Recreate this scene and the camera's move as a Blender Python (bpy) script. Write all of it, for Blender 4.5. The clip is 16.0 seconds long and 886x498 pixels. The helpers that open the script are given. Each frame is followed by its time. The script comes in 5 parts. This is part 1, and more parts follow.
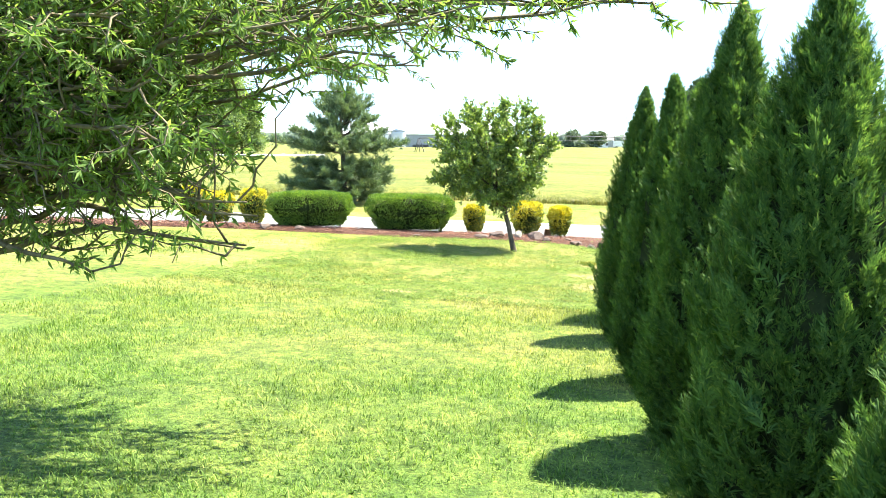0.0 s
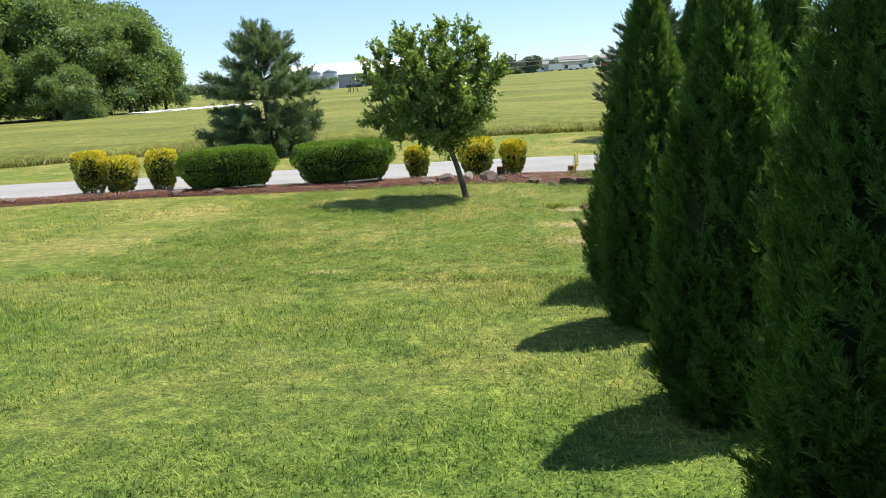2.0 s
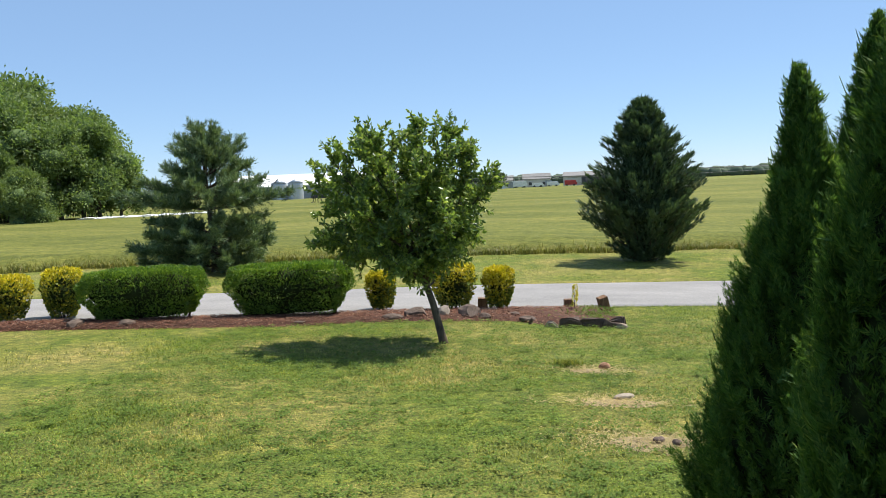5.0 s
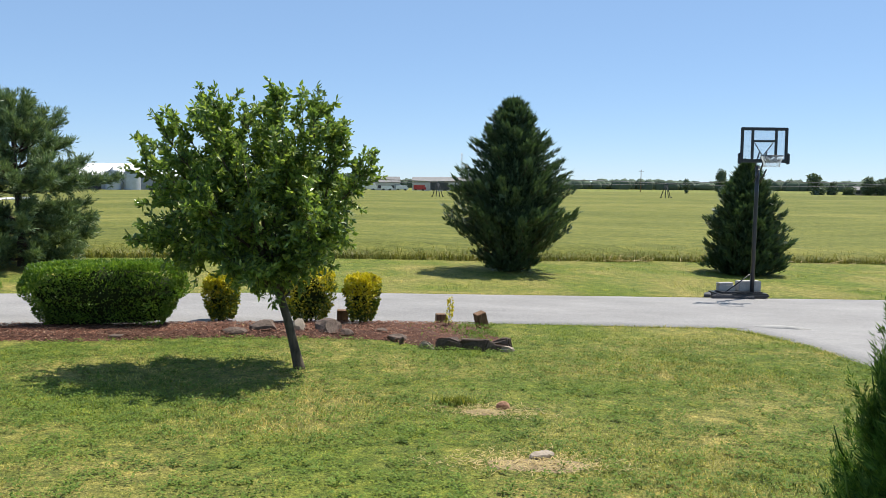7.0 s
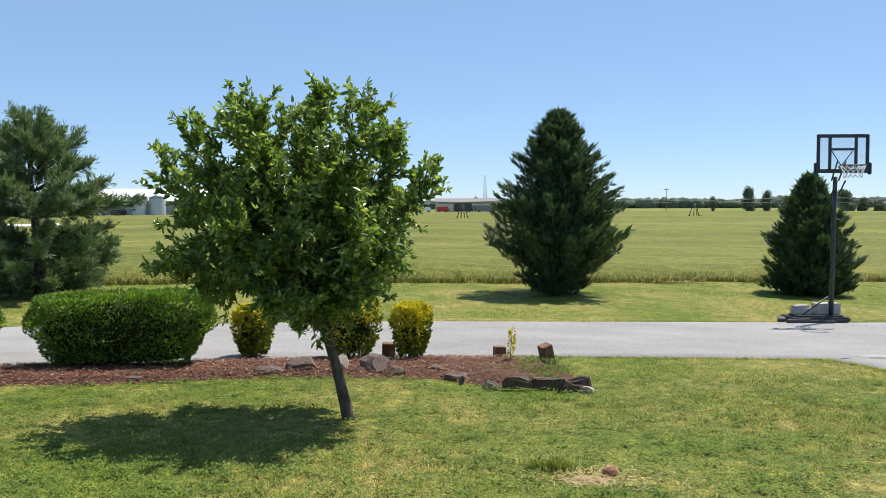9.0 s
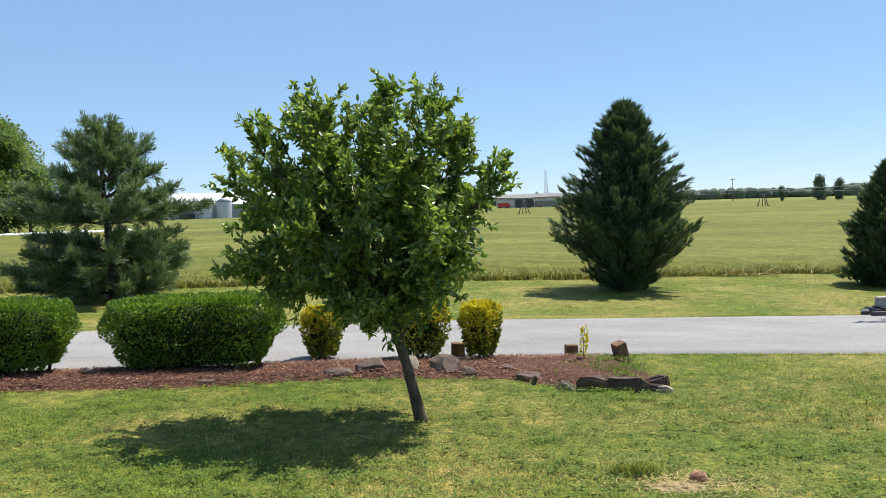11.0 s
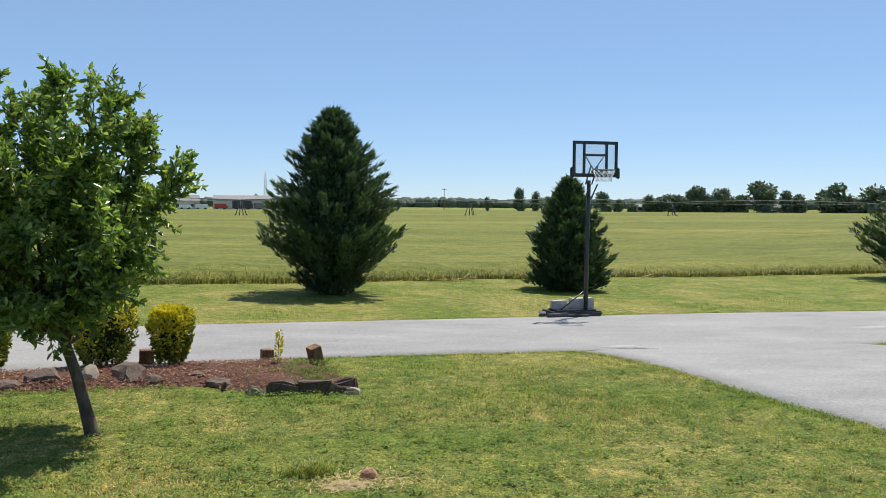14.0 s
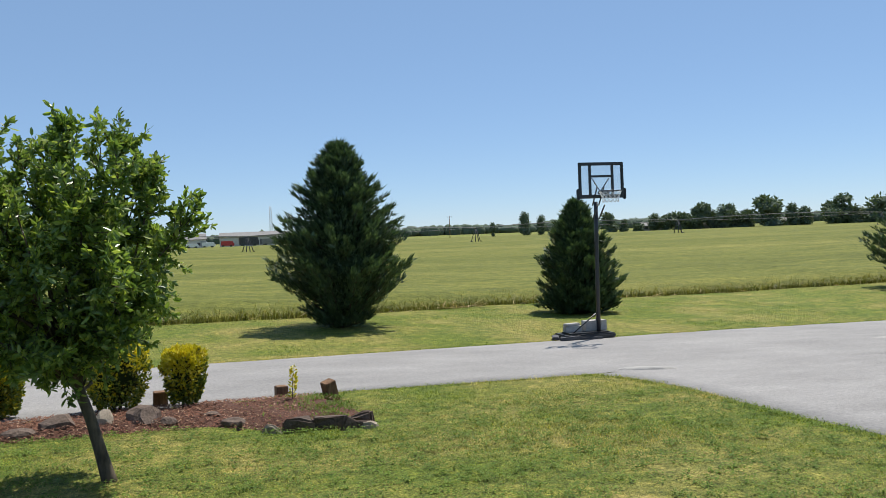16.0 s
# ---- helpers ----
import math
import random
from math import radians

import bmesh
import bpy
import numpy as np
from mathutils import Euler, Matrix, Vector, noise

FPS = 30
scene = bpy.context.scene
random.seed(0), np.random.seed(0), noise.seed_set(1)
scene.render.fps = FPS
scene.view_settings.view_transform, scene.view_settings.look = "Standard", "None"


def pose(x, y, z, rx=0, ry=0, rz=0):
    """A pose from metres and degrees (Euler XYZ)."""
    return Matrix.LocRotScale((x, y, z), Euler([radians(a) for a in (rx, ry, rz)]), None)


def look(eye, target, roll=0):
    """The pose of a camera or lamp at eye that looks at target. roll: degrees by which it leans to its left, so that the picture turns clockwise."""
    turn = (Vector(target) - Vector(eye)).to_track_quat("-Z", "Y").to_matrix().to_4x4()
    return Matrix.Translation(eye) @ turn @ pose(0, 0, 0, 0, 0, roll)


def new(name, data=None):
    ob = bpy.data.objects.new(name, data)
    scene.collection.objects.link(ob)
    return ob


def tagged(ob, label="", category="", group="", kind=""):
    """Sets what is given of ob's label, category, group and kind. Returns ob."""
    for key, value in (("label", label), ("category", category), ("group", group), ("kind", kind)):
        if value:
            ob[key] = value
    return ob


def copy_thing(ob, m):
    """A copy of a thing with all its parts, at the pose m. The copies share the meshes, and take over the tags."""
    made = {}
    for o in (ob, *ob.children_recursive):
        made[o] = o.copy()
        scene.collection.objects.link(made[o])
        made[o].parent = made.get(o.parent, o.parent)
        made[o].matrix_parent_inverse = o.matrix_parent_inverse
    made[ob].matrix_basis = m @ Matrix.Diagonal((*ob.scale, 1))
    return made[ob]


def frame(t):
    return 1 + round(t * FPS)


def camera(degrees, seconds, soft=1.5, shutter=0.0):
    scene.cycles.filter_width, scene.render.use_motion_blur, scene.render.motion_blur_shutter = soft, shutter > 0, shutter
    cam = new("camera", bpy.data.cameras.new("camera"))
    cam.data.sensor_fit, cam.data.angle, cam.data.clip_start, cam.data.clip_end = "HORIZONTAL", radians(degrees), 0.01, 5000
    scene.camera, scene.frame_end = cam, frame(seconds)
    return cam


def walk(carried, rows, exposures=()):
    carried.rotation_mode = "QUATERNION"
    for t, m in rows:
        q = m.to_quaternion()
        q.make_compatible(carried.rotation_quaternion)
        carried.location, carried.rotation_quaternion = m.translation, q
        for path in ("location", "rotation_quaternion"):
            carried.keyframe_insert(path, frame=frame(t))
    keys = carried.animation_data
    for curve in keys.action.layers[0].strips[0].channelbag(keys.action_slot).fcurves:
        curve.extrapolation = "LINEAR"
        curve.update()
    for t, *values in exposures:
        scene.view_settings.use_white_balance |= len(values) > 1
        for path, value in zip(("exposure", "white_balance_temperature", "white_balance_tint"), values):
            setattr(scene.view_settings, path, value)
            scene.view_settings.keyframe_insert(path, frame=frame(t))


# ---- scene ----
cam = camera(55.4, 16.0, soft=0.75)
METRES, EYE, TILT, LEAN, TURN = 10.15, 1.594, -2.8, 1.3, 15.2
ROWS = [
    (0.0, 0.0, 0.0, 0.0, 0.14, -4.66, -1.74),
    (0.5, -0.0044, 0.0569, -0.0038, -1.58, -6.58, 0.22),
    (1.0, 0.0002, 0.1108, -0.002, -2.73, -8.13, 1.55),
    (1.5, 0.0054, 0.1735, -0.0027, -3.42, -8.75, 2.13),
    (2.0, 0.0064, 0.2299, 0.0041, -4.03, -8.98, 3.07),
    (2.5, 0.0174, 0.2874, 0.0061, -4.45, -7.77, 2.87),
    (3.0, 0.0177, 0.345, 0.0103, -4.73, -5.86, 3.07),
    (5.5, 0.0178, 0.6074, 0.0188, -8.12, -1.19, 0.47),
    (6.0, 0.0168, 0.6578, 0.019, -13.31, -1.1, -0.01),
    (6.5, 0.0203, 0.7101, 0.0132, -15.72, -1.75, -0.26),
    (7.0, 0.0242, 0.7551, 0.0161, -16.84, -1.38, -0.91),
    (7.5, 0.0184, 0.8033, 0.0181, -16.63, -0.66, -0.29),
    (8.0, 0.0236, 0.8525, 0.0153, -15.25, -0.56, 0.01),
    (8.5, 0.0235, 0.8886, 0.015, -15.52, 0.06, -0.39),
    (11.0, 0.018, 0.927, 0.017, -11.12, -0.11, 1.0),
    (11.5, 0.0148, 0.9225, 0.0142, -9.08, -0.56, -0.3),
    (12.0, 0.0195, 0.921, 0.014, -11.29, -1.19, -0.42),
    (12.5, 0.0222, 0.92, 0.0153, -13.85, -1.37, -0.23),
    (13.0, 0.0227, 0.9215, 0.0154, -16.99, -1.24, 0.09),
    (13.5, 0.0307, 0.9157, 0.0162, -23.0, -0.76, 0.08),
    (14.0, 0.0422, 0.9122, 0.0181, -30.0, -0.03, -0.04),
    (14.5, 0.0483, 0.9097, 0.0181, -35.06, 0.79, -0.68),
    (15.0, 0.0528, 0.9089, 0.0194, -38.68, 1.52, 0.06),
    (15.5, 0.0479, 0.9107, 0.0196, -37.15, 1.94, 1.49),
    (16.0, 0.0413, 0.9191, 0.019, -29.49, 1.86, 2.48),
]
walk(cam, [(t, pose(0, 0, EYE, TILT, LEAN, TURN) @ pose(METRES * x, METRES * y, METRES * z, 90 + pitch, roll, yaw)) for t, x, y, z, yaw, pitch, roll in ROWS],
     exposures=[(0.0, 2.3), (0.5, 2.1), (1.0, 1.8), (1.5, 1.2), (2.0, 0.9), (2.5, 0.8), (3.0, 0.7), (5.5, 0.6), (7.0, 0.55), (8.5, 0.56), (11.0, 0.62), (12.5, 0.6), (13.5, 0.5), (15.0, 0.34), (16.0, 0.32)])

# ---- light ----
SUN = Vector((0.375, 0.335, 1.0)).normalized()
world = bpy.data.worlds.new("sky")
scene.world = world
world.use_nodes = True
wn = world.node_tree
wn.nodes.clear()
sky = wn.nodes.new("ShaderNodeTexSky")
sky.sky_type = 'NISHITA'
sky.sun_disc = False
sky.sun_elevation = math.asin(SUN.z)
sky.sun_rotation = math.atan2(SUN.x, SUN.y)
sky.altitude = 10
sky.air_density, sky.dust_density, sky.ozone_density = 0.7, 0.0, 4.0
bg = wn.nodes.new("ShaderNodeBackground")
bg.inputs["Strength"].default_value = 0.098
wo = wn.nodes.new("ShaderNodeOutputWorld")
tint = wn.nodes.new("ShaderNodeMix")
tint.data_type, tint.blend_type = 'RGBA', 'MULTIPLY'
tint.inputs[0].default_value = 1.0
tint.inputs[7].default_value = (0.97, 0.98, 1.0, 1)
wn.links.new(sky.outputs[0], tint.inputs[6])
haze = wn.nodes.new("ShaderNodeMix")
haze.data_type, haze.blend_type = 'RGBA', 'MIX'
haze.inputs[0].default_value = 0.5
haze.inputs[7].default_value = (2.5, 4.0, 6.15, 1)
wn.links.new(tint.outputs[2], haze.inputs[6])
wn.links.new(haze.outputs[2], bg.inputs[0])
wn.links.new(bg.outputs[0], wo.inputs[0])
sun = new("sun", bpy.data.lights.new("sun", 'SUN'))
sun.data.energy, sun.data.angle, sun.data.color = 4.9, radians(0.53), (1.0, 0.945, 0.86)
sun.matrix_world = look(SUN * 60, (0, 0, 0))


# ---- materials ----
def nodes_of(name):
    m = bpy.data.materials.new(name)
    m.use_nodes = True
    nt = m.node_tree
    nt.nodes.clear()
    return m, nt


def node(nt, kind, **inputs):
    n = nt.nodes.new(kind)
    for k, v in inputs.items():
        n.inputs[k.replace("_", " ")].default_value = v
    return n


def noise_tex(nt, scale, detail=4.0, rough=0.55, stretch=None):
    co = nt.nodes.new("ShaderNodeTexCoord")
    n = node(nt, "ShaderNodeTexNoise", Scale=scale, Detail=detail, Roughness=rough)
    if stretch:
        mp = nt.nodes.new("ShaderNodeMapping")
        mp.inputs["Scale"].default_value = stretch
        nt.links.new(co.outputs["Object"], mp.inputs["Vector"])
        nt.links.new(mp.outputs[0], n.inputs["Vector"])
    else:
        nt.links.new(co.outputs["Object"], n.inputs["Vector"])
    return n.outputs["Fac"]


def ramp(nt, fac, stops):
    r = nt.nodes.new("ShaderNodeValToRGB")
    els = r.color_ramp.elements
    while len(els) < len(stops):
        els.new(0.5)
    for e, (p, c) in zip(els, stops):
        e.position, e.color = p, (*c, 1)
    nt.links.new(fac, r.inputs[0])
    return r.outputs[0]


def mix(nt, fac, a, b, mode='MIX'):
    m = nt.nodes.new("ShaderNodeMix")
    m.data_type, m.blend_type = 'RGBA', mode
    for sock, v in ((m.inputs[0], fac), (m.inputs[6], a), (m.inputs[7], b)):
        if isinstance(v, (int, float)):
            sock.default_value = v
        elif isinstance(v, tuple):
            sock.default_value = (*v, 1)
        else:
            nt.links.new(v, sock)
    return m.outputs[2]


def finish(nt, m, colour, rough=0.8, metal=0.0, bump=None, bump_d=0.01, bump_s=0.5, through_light=0.0, spec=0.5, tint=(1, 1, 1)):
    p = node(nt, "ShaderNodeBsdfPrincipled", Roughness=rough, Metallic=metal)
    p.inputs["Specular IOR Level"].default_value = spec
    out = nt.nodes.new("ShaderNodeOutputMaterial")
    if isinstance(colour, tuple):
        p.inputs["Base Color"].default_value = (*colour, 1)
    else:
        nt.links.new(colour, p.inputs["Base Color"])
    if bump is not None:
        b = node(nt, "ShaderNodeBump", Strength=bump_s, Distance=bump_d)
        nt.links.new(bump, b.inputs["Height"])
        nt.links.new(b.outputs[0], p.inputs["Normal"])
    if through_light:
        tr = nt.nodes.new("ShaderNodeBsdfTranslucent")
        col = mix(nt, 1.0, colour, tint, 'MULTIPLY')
        nt.links.new(col, tr.inputs[0])
        ms = nt.nodes.new("ShaderNodeMixShader")
        ms.inputs[0].default_value = through_light
        nt.links.new(p.outputs[0], ms.inputs[1])
        nt.links.new(tr.outputs[0], ms.inputs[2])
        nt.links.new(ms.outputs[0], out.inputs[0])
    else:
        nt.links.new(p.outputs[0], out.inputs[0])
    return m


def solid(name, c1, c2, scale=8.0, rough=0.8, metal=0.0, bump_d=0.004, fine=60.0, spec=0.5):
    """Two tones mixed by a broad and a fine noise, with relief."""
    m, nt = nodes_of(name)
    a = noise_tex(nt, scale, 5)
    f = noise_tex(nt, fine, 3)
    c = ramp(nt, a, [(0.3, c1), (0.7, c2)])
    c = mix(nt, 0.35, c, ramp(nt, f, [(0.3, tuple(v * 0.6 for v in c1)), (0.7, tuple(min(1, v * 1.25) for v in c2))]))
    return finish(nt, m, c, rough, metal, f, bump_d, 0.6, spec=spec)


def leafy(name, dark, light, accent=None, share=0.12, glow=0.3, rough=0.5, broad=1.2, spec=0.4):
    """Leaves: each island has its own shade, and patches differ softly."""
    m, nt = nodes_of(name)
    g = nt.nodes.new("ShaderNodeNewGeometry")
    c = ramp(nt, g.outputs["Random Per Island"], [(0.0, dark), (0.75, light)] + ([(1 - share, light), (min(1, 1.02 - share), accent)] if accent else []))
    b = noise_tex(nt, broad, 3)
    c = mix(nt, 1.0, c, ramp(nt, b, [(0.3, (0.72, 0.75, 0.7)), (0.7, (1.15, 1.12, 1.0))]), 'MULTIPLY')
    return finish(nt, m, c, rough, through_light=glow, spec=spec, tint=(1.15, 1.2, 0.6))


def lawn_colours(nt, dark=1.0):
    """Green turf with straw-coloured patches; the same pattern for the soil sheet and the blades on it."""
    big = noise_tex(nt, 0.55, 5, 0.6)
    mid = noise_tex(nt, 2.7, 4, 0.6)
    k = dark
    green = ramp(nt, mid, [(0.3, (0.088 * k, 0.13 * k, 0.018 * k)), (0.7, (0.165 * k, 0.195 * k, 0.03 * k))])
    lush = ramp(nt, mid, [(0.3, (0.068 * k, 0.126 * k, 0.021 * k)), (0.7, (0.12 * k, 0.182 * k, 0.031 * k))])
    straw = ramp(nt, mid, [(0.35, (0.2 * k, 0.2 * k, 0.05 * k)), (0.7, (0.30 * k, 0.25 * k, 0.09 * k))])
    sep = nt.nodes.new("ShaderNodeSeparateXYZ")
    co = nt.nodes.new("ShaderNodeTexCoord")
    nt.links.new(co.outputs["Object"], sep.inputs[0])
    dry = node(nt, "ShaderNodeMapRange")
    for i, v in ((1, 5.0), (2, 12.0), (3, 0.0), (4, 1.0)):
        dry.inputs[i].default_value = v
    nt.links.new(sep.outputs[1], dry.inputs[0])
    f = ramp(nt, big, [(0.4, (0.0, 0.0, 0.0)), (0.62, (0.9, 0.9, 0.9))])
    f = mix(nt, 1.0, f, mix(nt, dry.outputs[0], (0.2, 0.2, 0.2), (1, 1, 1)), 'MULTIPLY')
    green = mix(nt, dry.outputs[0], lush, green)
    c = mix(nt, f, green, straw)
    tuft = noise_tex(nt, 6.5, 5, 0.7)
    c = mix(nt, 1.0, c, ramp(nt, tuft, [(0.34, (0.55, 0.66, 0.64)), (0.52, (0.97, 1.0, 1.0)), (0.68, (1.42, 1.3, 1.38))]), 'MULTIPLY')
    return mix(nt, 1.0, c, (0.97, 0.92, 1.0), 'MULTIPLY')


m_lawn, nt = nodes_of("lawn_turf")
fine = noise_tex(nt, 45, 4, 0.7)
far_grain = noise_tex(nt, 9, 4, 0.7)
c = lawn_colours(nt, 1.2)
clump = noise_tex(nt, 16, 3, 0.75)
c = mix(nt, 1.0, c, ramp(nt, clump, [(0.36, (0.66, 0.7, 0.62)), (0.64, (1.22, 1.2, 1.12))]), 'MULTIPLY')
c = mix(nt, 1.0, c, ramp(nt, fine, [(0.32, (0.4, 0.42, 0.36)), (0.68, (1.42, 1.4, 1.25))]), 'MULTIPLY')
c = mix(nt, 1.0, c, ramp(nt, far_grain, [(0.3, (0.75, 0.78, 0.75)), (0.7, (1.15, 1.13, 1.1))]), 'MULTIPLY')
finish(nt, m_lawn, c, 0.9, bump=fine, bump_d=0.03, bump_s=0.9, spec=0.2)

m_blade, nt = nodes_of("grass_blade")
g = nt.nodes.new("ShaderNodeNewGeometry")
c = mix(nt, 1.0, lawn_colours(nt, 1.65), ramp(nt, g.outputs["Random Per Island"], [(0.0, (0.38, 0.5, 0.4)), (0.4, (0.85, 0.95, 0.85)), (0.75, (1.25, 1.22, 1.1)), (1.0, (1.75, 1.6, 1.7))]), 'MULTIPLY')
finish(nt, m_blade, c, 0.6, through_light=0.35, spec=0.2, tint=(1.1, 1.15, 0.6))

m_clover = leafy("clover_leaf", (0.085, 0.15, 0.028), (0.17, 0.24, 0.045), None, 0, 0.3, 0.65, 1.5, 0.15)

m_crop, nt = nodes_of("ripening_crop")
band = noise_tex(nt, 0.05, 5, 0.6, (0.35, 1.6, 1))
rowy = noise_tex(nt, 1.4, 4, 0.65, (0.25, 1.0, 1))
fine = noise_tex(nt, 9, 3, 0.7)
c = ramp(nt, band, [(0.3, (0.12, 0.132, 0.03)), (0.5, (0.168, 0.172, 0.041)), (0.72, (0.26, 0.238, 0.07))])
c = mix(nt, 1.0, c, ramp(nt, rowy, [(0.32, (0.66, 0.72, 0.66)), (0.68, (1.16, 1.13, 1.08))]), 'MULTIPLY')
mottle = noise_tex(nt, 3.2, 4, 0.7)
c = mix(nt, 1.0, c, ramp(nt, mottle, [(0.34, (0.62, 0.68, 0.6)), (0.66, (1.18, 1.15, 1.1))]), 'MULTIPLY')
c = mix(nt, 1.0, c, ramp(nt, fine, [(0.3, (0.7, 0.72, 0.7)), (0.7, (1.2, 1.2, 1.2))]), 'MULTIPLY')
finish(nt, m_crop, c, 0.9, bump=fine, bump_d=0.1, bump_s=0.7, spec=0.15)
m_stalk = leafy("crop_stalk", (0.13, 0.14, 0.034), (0.21, 0.205, 0.055), (0.34, 0.29, 0.1), 0.1, 0.3, 0.6, 0.5)
m_dry = leafy("dry_straw", (0.3, 0.22, 0.1), (0.5, 0.4, 0.2), None, 0, 0.2, 0.7, 1)

m_road, nt = nodes_of("worn_asphalt")
big = noise_tex(nt, 0.5, 5, 0.6, (1, 2.2, 1))
fine = noise_tex(nt, 55, 3, 0.75)
vor = nt.nodes.new("ShaderNodeTexVoronoi")
vor.inputs["Scale"].default_value = 70
tc = nt.nodes.new("ShaderNodeTexCoord")
nt.links.new(tc.outputs["Object"], vor.inputs["Vector"])
c = ramp(nt, big, [(0.3, (0.218, 0.21, 0.202)), (0.7, (0.3, 0.289, 0.276))])
c = mix(nt, 1.0, c, ramp(nt, fine, [(0.33, (0.8, 0.8, 0.81)), (0.67, (1.14, 1.14, 1.13))]), 'MULTIPLY')
grit = noise_tex(nt, 24, 2, 0.8)
c = mix(nt, 1.0, c, ramp(nt, grit, [(0.36, (0.86, 0.86, 0.87)), (0.64, (1.1, 1.1, 1.09))]), 'MULTIPLY')
finish(nt, m_road, c, 0.88, bump=vor.outputs["Distance"], bump_d=0.006, bump_s=0.7, spec=0.3)
m_patch = solid("pale_asphalt_patch", (0.28, 0.27, 0.25), (0.36, 0.345, 0.32), 5, 0.9, fine=70)

m_soil = solid("bare_soil", (0.17, 0.125, 0.07), (0.38, 0.3, 0.17), 9, 0.95, bump_d=0.02, fine=40, spec=0.2)
m_mulch = solid("mulch_bed_soil", (0.055, 0.028, 0.02), (0.13, 0.065, 0.045), 14, 0.95, bump_d=0.03, fine=50, spec=0.2)
m_chip = leafy("mulch_chip", (0.06, 0.026, 0.018), (0.23, 0.105, 0.072), (0.38, 0.25, 0.18), 0.12, 0.0, 0.85, 2.0, 0.2)
m_rock = solid("field_stone", (0.055, 0.037, 0.028), (0.16, 0.11, 0.08), 7, 0.85, bump_d=0.02, fine=35)
m_slate = solid("dark_edging_stone", (0.05, 0.034, 0.026), (0.14, 0.092, 0.066), 9, 0.85, bump_d=0.015, fine=45)
m_pale_stone = solid("pale_stone", (0.24, 0.19, 0.14), (0.4, 0.33, 0.25), 12, 0.85, fine=60)
m_brick = solid("brick_lump", (0.26, 0.12, 0.07), (0.4, 0.22, 0.13), 12, 0.9, fine=60)


def grained(name, c1, c2, along=(30, 30, 2.5), rough=0.85):
    m, nt = nodes_of(name)
    f = noise_tex(nt, 1.0, 6, 0.6, along)
    s = noise_tex(nt, 6.0, 4)
    c = ramp(nt, f, [(0.3, c1), (0.7, c2)])
    c = mix(nt, 1.0, c, ramp(nt, s, [(0.3, (0.7, 0.7, 0.7)), (0.7, (1.2, 1.2, 1.2))]), 'MULTIPLY')
    return finish(nt, m, c, rough, bump=f, bump_d=0.006, bump_s=0.8, spec=0.3)


m_timber = grained("weathered_timber", (0.12, 0.062, 0.032), (0.27, 0.155, 0.085))
m_bark = grained("grey_bark", (0.045, 0.036, 0.026), (0.15, 0.115, 0.08), (22, 22, 5))
m_willow_bark = grained("willow_bark", (0.07, 0.055, 0.03), (0.2, 0.16, 0.09), (24, 24, 5))
m_pine_bark = grained("pine_bark", (0.045, 0.032, 0.025), (0.12, 0.085, 0.06), (18, 18, 5))

m_leaf = leafy("tree_leaf", (0.085, 0.145, 0.045), (0.22, 0.315, 0.085), (0.36, 0.43, 0.12), 0.24, 0.48, 0.3, 1.6, 0.7)
m_willow = leafy("willow_leaf", (0.1, 0.16, 0.045), (0.2, 0.3, 0.085), (0.3, 0.41, 0.12), 0.08, 0.58, 0.55, 1.5, 0.25)
m_arb = leafy("arborvitae_spray", (0.045, 0.1, 0.03), (0.115, 0.205, 0.055), (0.19, 0.27, 0.07), 0.1, 0.42, 0.6, 2.0, 0.12)
m_arb_core = solid("arborvitae_inner_shade", (0.012, 0.02, 0.007), (0.035, 0.045, 0.015), 10, 0.95, fine=40, spec=0.1)
m_cyp = leafy("cypress_spray", (0.03, 0.06, 0.036), (0.078, 0.127, 0.07), (0.13, 0.185, 0.1), 0.1, 0.24, 0.5, 0.9, 0.4)
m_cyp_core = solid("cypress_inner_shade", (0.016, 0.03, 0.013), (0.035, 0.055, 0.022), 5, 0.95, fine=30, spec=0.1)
m_pine = leafy("pine_needle", (0.058, 0.105, 0.058), (0.19, 0.265, 0.145), (0.3, 0.36, 0.2), 0.12, 0.28, 0.45, 0.9, 0.5)
m_hedge = leafy("hedge_leaf", (0.075, 0.15, 0.022), (0.18, 0.29, 0.045), (0.27, 0.37, 0.065), 0.12, 0.42, 0.45, 2.5, 0.4)
# near-black so that the shade between hedge leaves is in the colour
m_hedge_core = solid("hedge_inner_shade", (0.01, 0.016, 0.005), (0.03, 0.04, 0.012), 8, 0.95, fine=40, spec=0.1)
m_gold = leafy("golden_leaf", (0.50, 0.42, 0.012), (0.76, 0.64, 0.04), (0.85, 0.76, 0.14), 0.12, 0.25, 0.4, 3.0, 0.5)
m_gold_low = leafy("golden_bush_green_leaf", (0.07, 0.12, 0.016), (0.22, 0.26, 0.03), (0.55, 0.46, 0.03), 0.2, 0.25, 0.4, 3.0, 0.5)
m_wood_leaf = leafy("woodland_leaf", (0.125, 0.185, 0.07), (0.23, 0.315, 0.11), (0.28, 0.37, 0.14), 0.12, 0.45, 0.55, 0.12)
m_wood_pale = leafy("pale_woodland_leaf", (0.13, 0.185, 0.06), (0.21, 0.28, 0.09), (0.26, 0.33, 0.11), 0.12, 0.3, 0.55, 0.2)
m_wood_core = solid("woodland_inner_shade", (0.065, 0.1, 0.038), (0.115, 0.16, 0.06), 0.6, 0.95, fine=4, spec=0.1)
m_far = leafy("far_foliage", (0.08, 0.115, 0.06), (0.145, 0.19, 0.1), None, 0, 0.1, 0.7, 0.05)
